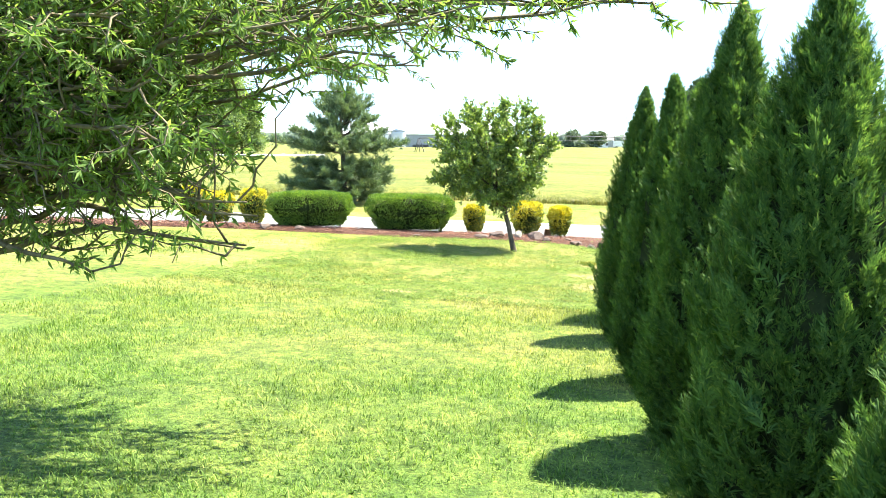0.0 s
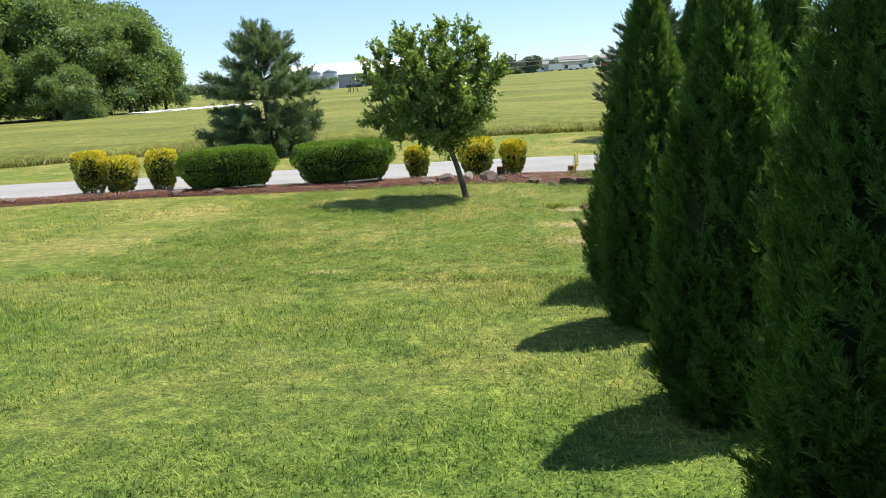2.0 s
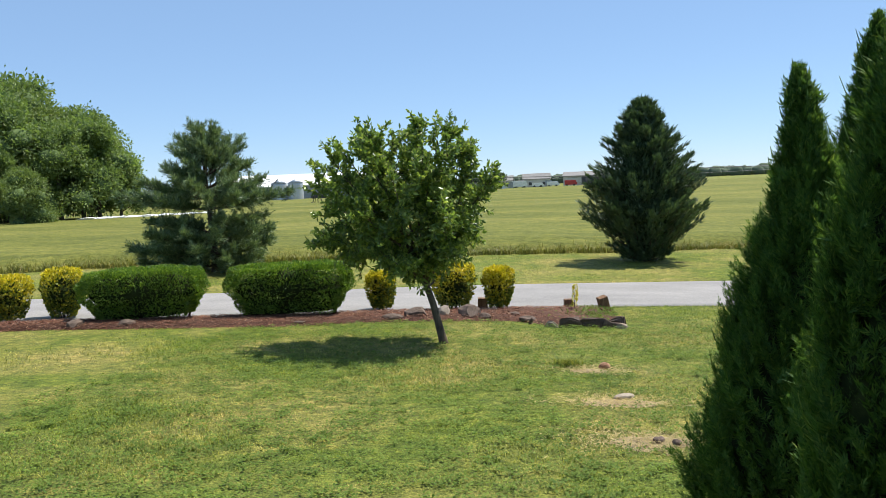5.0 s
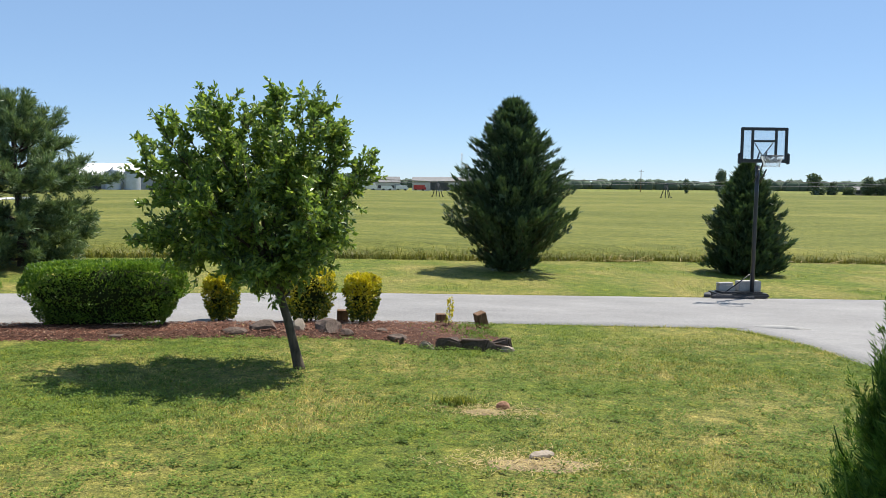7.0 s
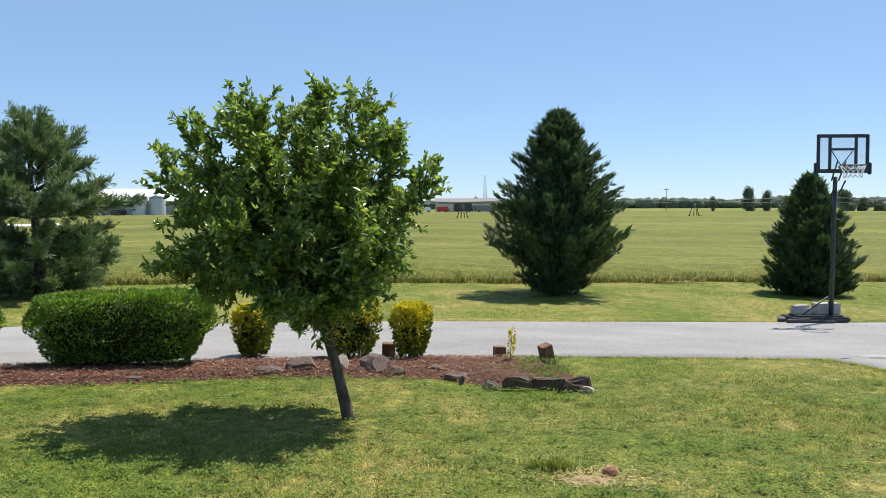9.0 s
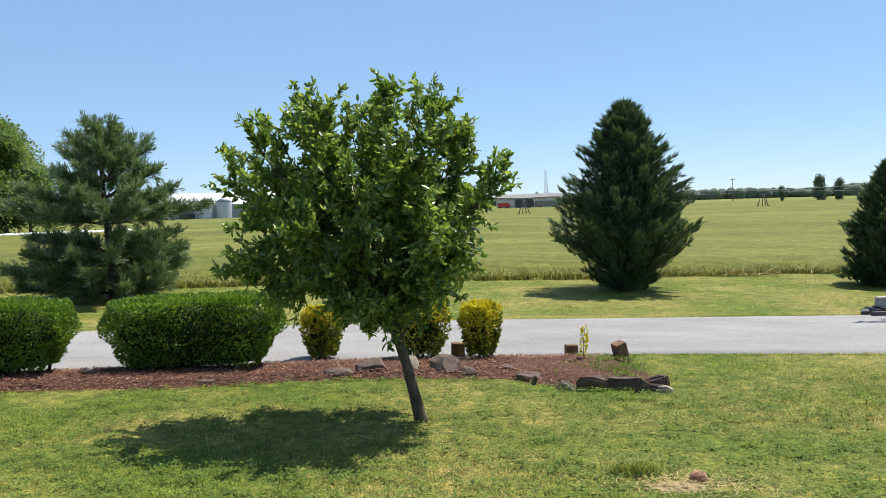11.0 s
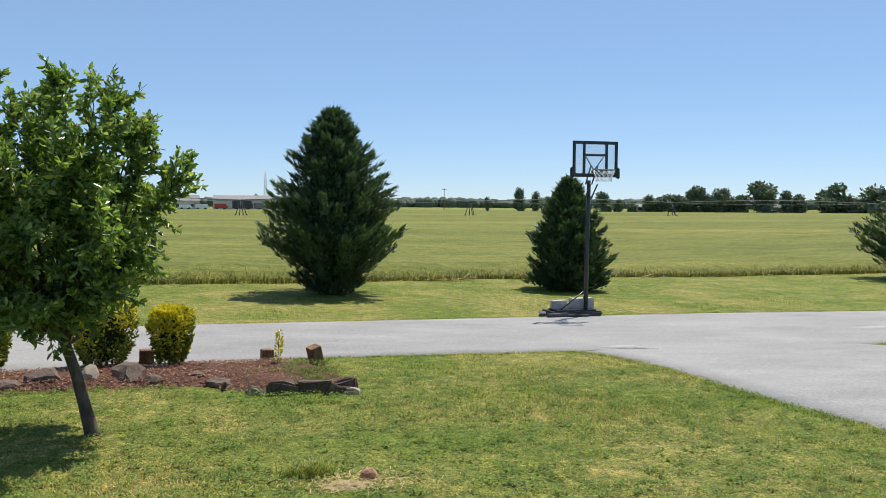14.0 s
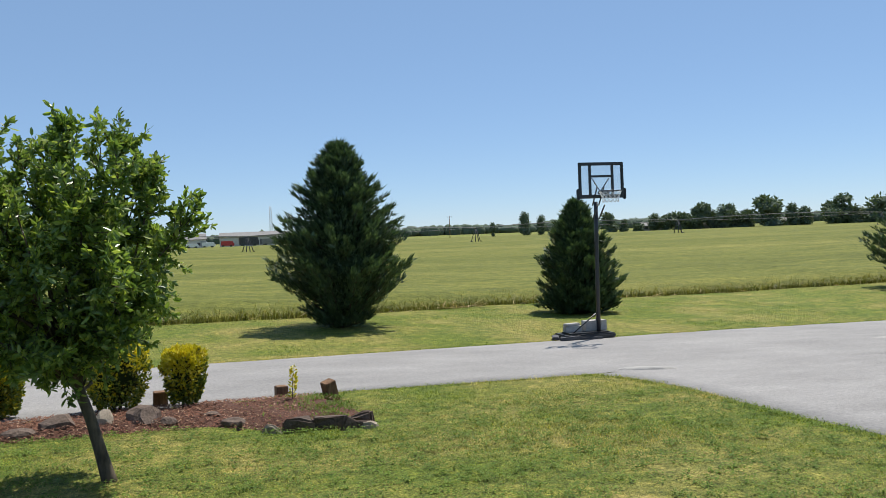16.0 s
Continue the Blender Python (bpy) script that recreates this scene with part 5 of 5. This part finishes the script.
tagged(new("edge_grass", me), "ragged longer grass fringing the asphalt edge", "grass", kind="stuff")

# crop stalks at the field's near edge
n = 110000
x = RNG.uniform(-38, 45, n)
dpt = RNG.uniform(0, 1, n) ** 1.9 * 22
y = along(CROP_EDGE, x) + dpt - 0.15
h = RNG.uniform(0.38, 0.6, n) * np.interp(dpt, [0, 0.5, 1.5], [0.5, 0.8, 1.0])
a = RNG.uniform(0, 6.28, n)
al = unit(np.stack([np.cos(a) * 0.25, np.sin(a) * 0.25, np.ones(n)], 1))
me = blade_mesh("crop_stalks", np.stack([x, y, land(x, y) - 0.02], 1), al, np.stack([-np.sin(a), np.cos(a), 0 * a], 1), h, RNG.uniform(0.012, 0.03, n), np.stack([np.cos(a), np.sin(a), -0.3 + 0 * a], 1) * 0.7)
me.materials.append(m_stalk)
tagged(new("crop_stalks", me), "standing green-gold grain stalks at the field's edge", "grain", kind="stuff")
n = 260
x = np.concatenate([RNG.uniform(-20, 30, n // 2), RNG.normal(5.2, 0.8, n // 4), RNG.normal(10, 5, n - n // 2 - n // 4)])
y = along(CROP_EDGE, x) + RNG.uniform(-0.5, 0.15, n)
a = RNG.uniform(0, 6.28, n)
al = unit(np.stack([np.cos(a), np.sin(a), RNG.uniform(0.05, 0.5, n)], 1))
ln = RNG.uniform(0.15, 0.6, n)
me = leaf_mesh("dry_straw", np.stack([x, y, land(x, y) + 0.02], 1), al, np.stack([-np.sin(a), np.cos(a), 0.3 + 0 * a], 1), ln, RNG.uniform(0.02, 0.045, n), 0.3, 0.5)
me.materials.append(m_dry)
tagged(new("dry_straw", me), "dry fallen straw and reeds along the field's edge", "straw", kind="stuff")


# ---- woodland and distance ----
FAR_Z = -1.72
def make_wood_tree(at, h, w, seed, leaf, n, size, label, group, name="woodland_tree", low=0.12, core=m_wood_core):
    ob = thing(name, at, label, "tree", group, seed * 31)
    bm = bmesh.new()
    tube(bm, [(0, 0, -0.3), (0.05, 0, h * 0.15), (0, 0.1, h * 0.45), (0.1, 0, h * 0.8)], [h * 0.025, h * 0.021, h * 0.014, h * 0.004], 7)
    part("trunk", bm, m_bark, ob)
    rr = np.random.default_rng(int(seed * 10) + 3)
    blobs = []
    for k in range(30):
        f = rr.uniform(low, 0.88)
        a = rr.uniform(0, 6.28)
        wr = w * 0.5 * float(np.interp(f, [0, 0.15, 0.4, 0.7, 1], [0.6, 0.75, 0.8, 0.55, 0.1])) * rr.uniform(0.3, 0.95)
        rb = w * rr.uniform(0.11, 0.21) * (1.1 - 0.4 * f)
        blobs.append((np.array([wr * math.cos(a), wr * math.sin(a), f * h + 0.06 * h]), np.array([rb, rb, rb * 0.85])))
    blobs.append((np.array([0, 0, h * 0.84]), np.array([w * 0.2, w * 0.2, h * 0.16])))
    for k in range(4):
        e = blobs[k * 3][0]
        bm = bmesh.new()
        tube(bm, [(0, 0, max(e[2] * 0.5, 0.3)), tuple(e * np.array([0.5, 0.5, 0.8])), tuple(e)], [h * 0.009, h * 0.006, h * 0.003], 5)
        part("limb", bm, m_bark, ob)
    # blobs under the leaves, in a darker green that paints the crown's shade
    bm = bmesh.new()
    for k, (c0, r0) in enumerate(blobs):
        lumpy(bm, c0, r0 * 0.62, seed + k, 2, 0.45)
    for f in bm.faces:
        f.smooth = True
    tagged(part("inner_shade", bm, core, ob, "inner crown blobs coloured darker for shade"), kind="stuff")
    pick = rr.integers(0, len(blobs), n)
    C, R_ = np.array([b[0] for b in blobs])[pick], np.array([b[1] for b in blobs])[pick]
    q = unit(rr.normal(size=(n, 3)))
    p = C + q * R_ * rr.uniform(0.55, 1.3, n)[:, None] + rr.normal(size=(n, 3)) * w * 0.012
    ln = size * rr.uniform(0.6, 1.4, n)
    tagged(hang("crown", leaf_mesh("crown", p, q + rr.normal(size=(n, 3)) * 0.8, rr.normal(size=(n, 3)), ln, ln * 0.6, 0.3, 0.5), leaf, ob), kind="stuff")
    return ob


G1 = "woodland edge trees"
wood_a = make_wood_tree((-53, 92, float(land(-53, 92))), 10.8, 9.5, 1.0, m_wood_leaf, 17000, 0.34, "leafy green deciduous tree at the woodland edge", G1)
wood_b = make_wood_tree((-60, 86, float(land(-60, 86))), 13.6, 12, 2.0, m_wood_leaf, 20000, 0.36, "tall leafy green deciduous tree at the woodland edge", G1)
wood_c = make_wood_tree((-67, 81, float(land(-67, 81))), 14.5, 12, 3.0, m_wood_pale, 19000, 0.36, "pale green deciduous tree at the woodland edge", G1)
for src, x, y, s_, t in ((wood_b, -55, 88, 0.78, 15), (wood_a, -63, 79, 0.8, 222), (wood_b, -64, 90, 1.1, 111), (wood_b, -57, 97, 0.96, 80), (wood_a, -51.8, 94.5, 0.74, 200), (wood_b, -67, 99, 1.3, 20), (wood_a, -55.5, 93, 1.06, 290), (wood_c, -63, 95, 1.1, 30), (wood_b, -70, 88, 1.2, 250), (wood_b, -74, 76, 1.1, 120), (wood_b, -80, 82, 1.1, 10), (wood_c, -84, 70, 1.0, 300), (wood_a, -58, 82, 0.72, 60),
                         (wood_c, -66, 74, 0.72, 190), (wood_a, -92, 66, 1.1, 77), (wood_b, -98, 60, 1.0, 140), (wood_b, -76, 94, 1.2, 330)):
    o = copy_thing(src, pose(x, y, float(land(x, y)), 0, 0, t))
    o.scale = (s_, s_, s_)
make_wood_tree((-51.5, 77, float(land(-51.5, 77))), 5.2, 6.2, 5.0, m_wood_pale, 14000, 0.2, "rounded pale green willow bush before the wood", "bushes before the wood", "willow_bush", 0.02)
o = make_wood_tree((-60, 72, float(land(-60, 72))), 4.8, 6.0, 6.0, m_wood_leaf, 13000, 0.2, "rounded green bush before the wood", "bushes before the wood", "willow_bush", 0.02)

# white sheeting along the wood's foot
for k in range(9):
    u = k / 8
    x, y = -49.5 + 8.5 * u, 84 + 9 * u
    bm = rough_stone((2.0, 1.0, 0.3), k + 20.0, 2, 0.35)
    o = part("plastic_sheet", bm, m_sheet, None)
    o.matrix_basis = pose(x, y, float(land(x, y)) + 0.5, 0, 0, 40 + 12 * (k % 3))
    tagged(o, "crumpled white plastic sheet lying along the wood", "sheeting", "plastic sheets by the wood")

FAR_TREES = "trees along the far field edge"


def far_tree(x, y, h, w, seed, conifer=False):
    ob = thing("far_tree", (x, y, FAR_Z), "distant dark green tree on the far field edge" if not conifer else "distant dark conifer on the far field edge", "tree", FAR_TREES)
    bm = bmesh.new()
    tube(bm, [(0, 0, -0.2), (0, 0, h * 0.5)], [h * 0.03, h * 0.02], 6)
    part("trunk", bm, m_bark, ob)
    rr = np.random.default_rng(int(seed * 7) + 1)
    bm = bmesh.new()
    P, Q = [], []
    for k in range(9):
        f = rr.uniform(0.08, 0.85)
        wr = w * 0.32 * (1.15 - f if conifer else math.sin(math.pi * (0.15 + 0.75 * f))) * rr.uniform(0.2, 1)
        a = rr.uniform(0, 6.28)
        c0 = np.array([wr * math.cos(a), wr * math.sin(a), f * h])
        r0 = np.array([w * 0.26, w * 0.26, h * 0.17]) * rr.uniform(0.7, 1.1)
        lumpy(bm, c0, r0 * 0.85, seed + k, 2, 0.4)
        q = unit(rr.normal(size=(170, 3)))
        P.append(c0 + q * r0 * rr.uniform(0.8, 1.25, (170, 1)))
        Q.append(q)
    tagged(part("inner_shade", bm, m_far_core, ob), kind="stuff")
    P, Q = np.vstack(P), np.vstack(Q)
    ln = w * 0.11 * rr.uniform(0.6, 1.3, len(P))
    tagged(hang("crown", leaf_mesh("crown", P, Q + rr.normal(size=P.shape), rr.normal(size=P.shape), ln, ln * 0.6), m_far, ob), kind="stuff")
    return ob


# bearings of the far trees, as (x, y, height, width)
FT = [(95, 277, 7.3, 4.6, 1), (100, 275, 5.9, 4.2, 1), (121, 266, 5.9, 6.7, 0), (125, 264, 4.1, 3.8, 0), (129, 262, 3.3, 4.2, 0), (134, 260, 5.2, 5, 0), (137, 258, 4.7, 5, 0), (141, 255, 6.0, 8.8, 0), (146, 253, 7.4, 7, 0), (149, 251, 7.7, 4.4, 0), (153, 248, 8.2, 8.4, 0), (158, 245, 5.0, 7.2, 0),
      (164, 241, 10.1, 10.4, 0), (169, 237, 7.2, 5.5, 1), (172, 235, 5.4, 5.5, 1), (179, 229, 9.2, 11, 0), (183, 226, 5.5, 6.4, 0), (188, 222, 7.9, 11.8, 0), (193, 217, 6.7, 10.5, 0), (199, 211, 6.3, 10.5, 0), (204, 206, 7.2, 11.8, 0), (210, 199, 7.0, 12, 0), (216, 193, 8.0, 12, 0), (85, 281, 5.2, 2.4, 0), (-30, 330, 5.5, 8, 0), (-38, 328, 6, 9, 0)]
for k, (x, y, h, w, cf) in enumerate(FT):
    far_tree(x, y, h * 1.17, w, k + 1.0, bool(cf))

# the continuous far woods on the horizon
bm = bmesh.new()
rr = np.random.default_rng(11)
for k in range(900):
    a = -0.62 + 1.67 * k / 700 if k < 700 else rr.uniform(-0.62, 1.05)
    R_ = rr.uniform(640, 720)
    x, y = R_ * math.sin(a), R_ * math.cos(a)
    lumpy(bm, (x, y, 0.6), (rr.uniform(3, 7), 3, rr.uniform(3.0, 5.2) + 2.2 * noise.noise((a * 14, 0, 3))), float(k), 2, 0.5, 2.6)
for f in bm.faces:
    f.smooth = True
o = part("far_woods", bm, m_far_core, None)
tagged(o, "continuous band of distant woods on the horizon", "woods", kind="stuff")


def shed(at, L, w, eave, ridge, turn, wall, roof, label, name="farm_shed", windows=0):
    ob = thing(name, at, label, "building", "farm buildings", turn)
    bm = bmesh.new()
    boxed(bm, (-L / 2, -w / 2, -0.4), (L / 2, w / 2, eave))
    part("wall", bm, wall, ob)
    bm = bmesh.new()
    e = 0.4
    v = [bm.verts.new(c) for c in ((-L / 2 - e, -w / 2 - e, eave - 0.05), (L / 2 + e, -w / 2 - e, eave - 0.05), (L / 2 + e, 0, ridge), (-L / 2 - e, 0, ridge), (-L / 2 - e, w / 2 + e, eave - 0.05), (L / 2 + e, w / 2 + e, eave - 0.05),
                                   (-L / 2 - e, -w / 2 - e, eave + 0.15), (L / 2 + e, -w / 2 - e, eave + 0.15), (L / 2 + e, 0, ridge + 0.2), (-L / 2 - e, 0, ridge + 0.2), (-L / 2 - e, w / 2 + e, eave + 0.15), (L / 2 + e, w / 2 + e, eave + 0.15))]
    for q in ((6, 7, 8, 9), (9, 8, 11, 10), (0, 3, 2, 1), (3, 4, 5, 2), (0, 1, 7, 6), (5, 4, 10, 11), (0, 6, 9, 3), (3, 9, 10, 4), (1, 2, 8, 7), (2, 5, 11, 8)):
        bm.faces.new([v[i] for i in q])
    part("roof", bm, roof, ob)
    for k in range(windows):
        bm = bmesh.new()
        x = (k - (windows - 1) / 2) * L / max(windows, 1)
        boxed(bm, (x - 0.6, -w / 2 - 0.06, 1.0), (x + 0.6, -w / 2 + 0.05, 2.2))
        part("window", bm, m_dark, ob)
    bm = bmesh.new()
    boxed(bm, (L * 0.31, -w / 2 - 0.08, 0), (L * 0.31 + 2.6, -w / 2 + 0.05, min(2.8, eave - 0.3)))
    part("door", bm, m_dark if windows == 0 else m_wall_metal, ob)
    return ob


shed((-80, 270, FAR_Z), 56, 15, 4.6, 8.2, 19, m_wall_metal, m_white_metal, "long low grey farm shed with a bright white metal roof")


def silo(x, y, r, h):
    ob = thing("grain_bin", (x, y, FAR_Z), "round galvanised steel grain bin beside the shed", "silo", "grain bins")
    bm = bmesh.new()
    pts = []
    for k in range(9):
        z = -0.3 + (h + 0.3) * k / 8
        pts.append((0, 0, z))
    tube(bm, pts, [r] * 9, 24)
    part("wall", bm, m_galv, ob)
    bm = bmesh.new()
    tube(bm, [(0, 0, h), (0, 0, h + r * 0.42), (0, 0, h + r * 0.5)], [r * 1.04, r * 0.18, r * 0.12], 24)
    part("roof", bm, m_galv, ob, "conical galvanised roof")
    return ob


silo(-88.5, 249.8, 2.35, 5.5)
silo(-83.8, 251.3, 2.35, 5.5)
for k, (x, y, L, h, mt, lb) in enumerate([(-94, 249, 4.0, 2.2, m_dark, "dark farm machinery parked beside grain bins"), (-77, 253, 5.0, 1.4, m_dark, "dark low farm implement beside the shed"), (-99, 248, 3.0, 1.3, m_white_metal, "white farm trailer beside the shed")]):
    ob = thing("farm_machine", (x, y, FAR_Z), lb, "farm machine", "farm machines", 15 * k)
    bm = bmesh.new()
    boxed(bm, (-L / 2, -1, 0.5), (L / 2, 1, h), 0.15)
    part("body", bm, mt, ob)
    for sx in (-1, 1):
        for sy in (-1, 1):
            bm = bmesh.new()
            tube(bm, [(sx * L * 0.3, sy * 0.9, 0.55), (sx * L * 0.3, sy * 1.15, 0.55)], [0.55, 0.55], 14)
            part("wheel", bm, m_black, ob)
bm = bmesh.new()
tube(bm, [(-94, 247, -1.6), (-88, 248, 5.2)], [0.14, 0.14], 6)
tagged(part("grain_auger", bm, m_dark, None), "long dark grain auger leaning up to the bins", "auger")

# yard far across the field: buildings, lorries and containers
shed((9, 366, FAR_Z), 27, 12, 4.0, 5.6, -4, m_house, m_shingle, "long pale farm building with a grey roof across the field", windows=4)
shed((-16, 360, FAR_Z), 11, 8, 3.4, 5.6, 6, m_house, m_shingle, "small pale house with a grey roof across the field", "farmhouse", 2)
shed((-30, 356, FAR_Z), 9, 7, 3.2, 5.2, 0, m_white_metal, m_shingle, "small white house across the field", "farmhouse", 2)
for k, (x, y, L, h, mt, lb) in enumerate([(-2, 345, 4.5, 2.4, m_red, "red lorry parked in the far yard"), (6, 343, 7, 3.6, m_dark, "dark container standing in the far yard"), (15, 344, 9, 2.8, m_shingle, "grey lorry trailer in the far yard"), (-9, 346, 4.5, 2.2, m_white_metal, "white van parked in the far yard"),
                                      (-15, 345, 4.2, 1.9, m_white_metal, "white van parked in the far yard"), (-22, 344, 5, 3.0, m_white_metal, "white box lorry parked in the far yard")]):
    ob = thing("lorry" if "lorry" in lb else "container" if "container" in lb else "van", (x, y, FAR_Z), lb, "vehicle", "vehicles in the far yard", 8 * (k % 3))
    bm = bmesh.new()
    boxed(bm, (-L / 2, -1.2, 0.6), (L / 2, 1.2, h), 0.12)
    part("body", bm, mt, ob)
    bm = bmesh.new()
    boxed(bm, (L / 2 - 1.4, -1.1, 0.55), (L / 2 + 0.5, 1.1, h * 0.72), 0.2)
    part("cab", bm, mt, ob)
    for sx in (-1, 1):
        for sy in (-1, 1):
            bm = bmesh.new()
            tube(bm, [(sx * L * 0.32, sy * 1.0, 0.45), (sx * L * 0.32, sy * 1.22, 0.45)], [0.48, 0.48], 12)
            part("wheel", bm, m_black, ob)
# houses under the far trees
for x, y, L, t in ((147, 259, 8, -30), (154, 255, 8, -30), (173, 242, 8, -36), (186, 230, 10, -40), (136, 265, 7, -25)):
    shed((x, y, FAR_Z), L, 6, 2.0, 3.1, t, m_house, m_shingle, "low pale bungalow among trees across the field", "bungalow", 3)


def mast(x, y, h, r, label, name, lattice=False):
    ob = thing(name, (x, y, FAR_Z), label, "mast")
    if lattice:
        for k in range(3):
            a = 2.1 * k
            bm = bmesh.new()
            tube(bm, [(1.1 * math.cos(a), 1.1 * math.sin(a), -0.3), (0.5 * math.cos(a), 0.5 * math.sin(a), h)], [r, r * 0.6], 5)
            part("leg", bm, m_galv, ob)
        bm = bmesh.new()
        for j in range(18):
            f = j / 18
            w = 1.1 - 0.6 * f
            for k in range(3):
                a, b = 2.1 * k, 2.1 * (k + 1)
                tube(bm, [(w * math.cos(a), w * math.sin(a), f * h), (w * math.cos(b), w * math.sin(b), (f + 1 / 18) * h)], [r * 0.5, r * 0.5], 4)
        part("lattice", bm, m_galv, ob)
    else:
        bm = bmesh.new()
        tube(bm, [(0, 0, -0.3), (0, 0, h)], [r, r * 0.7], 7)
        part("pole", bm, m_timber, ob)
        bm = bmesh.new()
        boxed(bm, (-1, -0.08, h - 0.6), (1, 0.08, h - 0.45))
        part("crossarm", bm, m_timber, ob)
    return ob


mast(18, 408, 17.5, 0.14, "slim grey lattice radio mast far across the field", "radio_mast", True)
mast(83, 330, 9, 0.16, "wooden utility pole far across the field", "utility_pole")
mast(-36, 330, 8, 0.15, "wooden utility pole near the far yard", "utility_pole")

# centre-pivot irrigation line
ob = thing("irrigation_line", (0, 0, 0), "long centre-pivot irrigation line on wheeled towers in the crop", "irrigation")
PIV = [(-46, 150), (1.3, 153), (43, 160), (85, 160), (126, 152)]
for k, (x, y) in enumerate(PIV):
    g0 = float(land(x, y))
    for dx, dy in ((-1.6, 0.4), (1.6, 0.4), (-0.5, -0.5), (0.6, -0.5)):
        bm = bmesh.new()
        tube(bm, [(x + dx * 0.62, y + dy, g0 + 0.1), (x + dx * 0.1, y, g0 + 2.9)], [0.08, 0.06], 5)
        part("tower_leg", bm, m_dark, ob)
    for sx in (-1, 1):
        bm = bmesh.new()
        tube(bm, [(x + sx * 0.95, y - 0.1, g0 + 0.28), (x + sx * 0.95, y + 0.1, g0 + 0.28)], [0.28, 0.28], 14)
        part("wheel", bm, m_black, ob)
for (x0, y0), (x1, y1) in zip(PIV, PIV[1:]):
    bm = bmesh.new()
    pts = [(x0 + (x1 - x0) * f, y0 + (y1 - y0) * f, -1.3 + 3.0 + 0.5 * math.sin(math.pi * f)) for f in np.linspace(0, 1, 13)]
    tube(bm, pts, [0.07] * 13, 6)
    part("pipe", bm, m_shingle, ob)
    bm = bmesh.new()
    low = [(x0 + (x1 - x0) * f, y0 + (y1 - y0) * f, -1.3 + 2.9 - 0.25 * math.sin(math.pi * f)) for f in np.linspace(0, 1, 13)]
    tube(bm, low, [0.035] * 13, 4)
    for j in range(1, 12):
        tube(bm, [pts[j], low[j]], [0.03, 0.03], 4)
    part("truss", bm, m_shingle, ob)
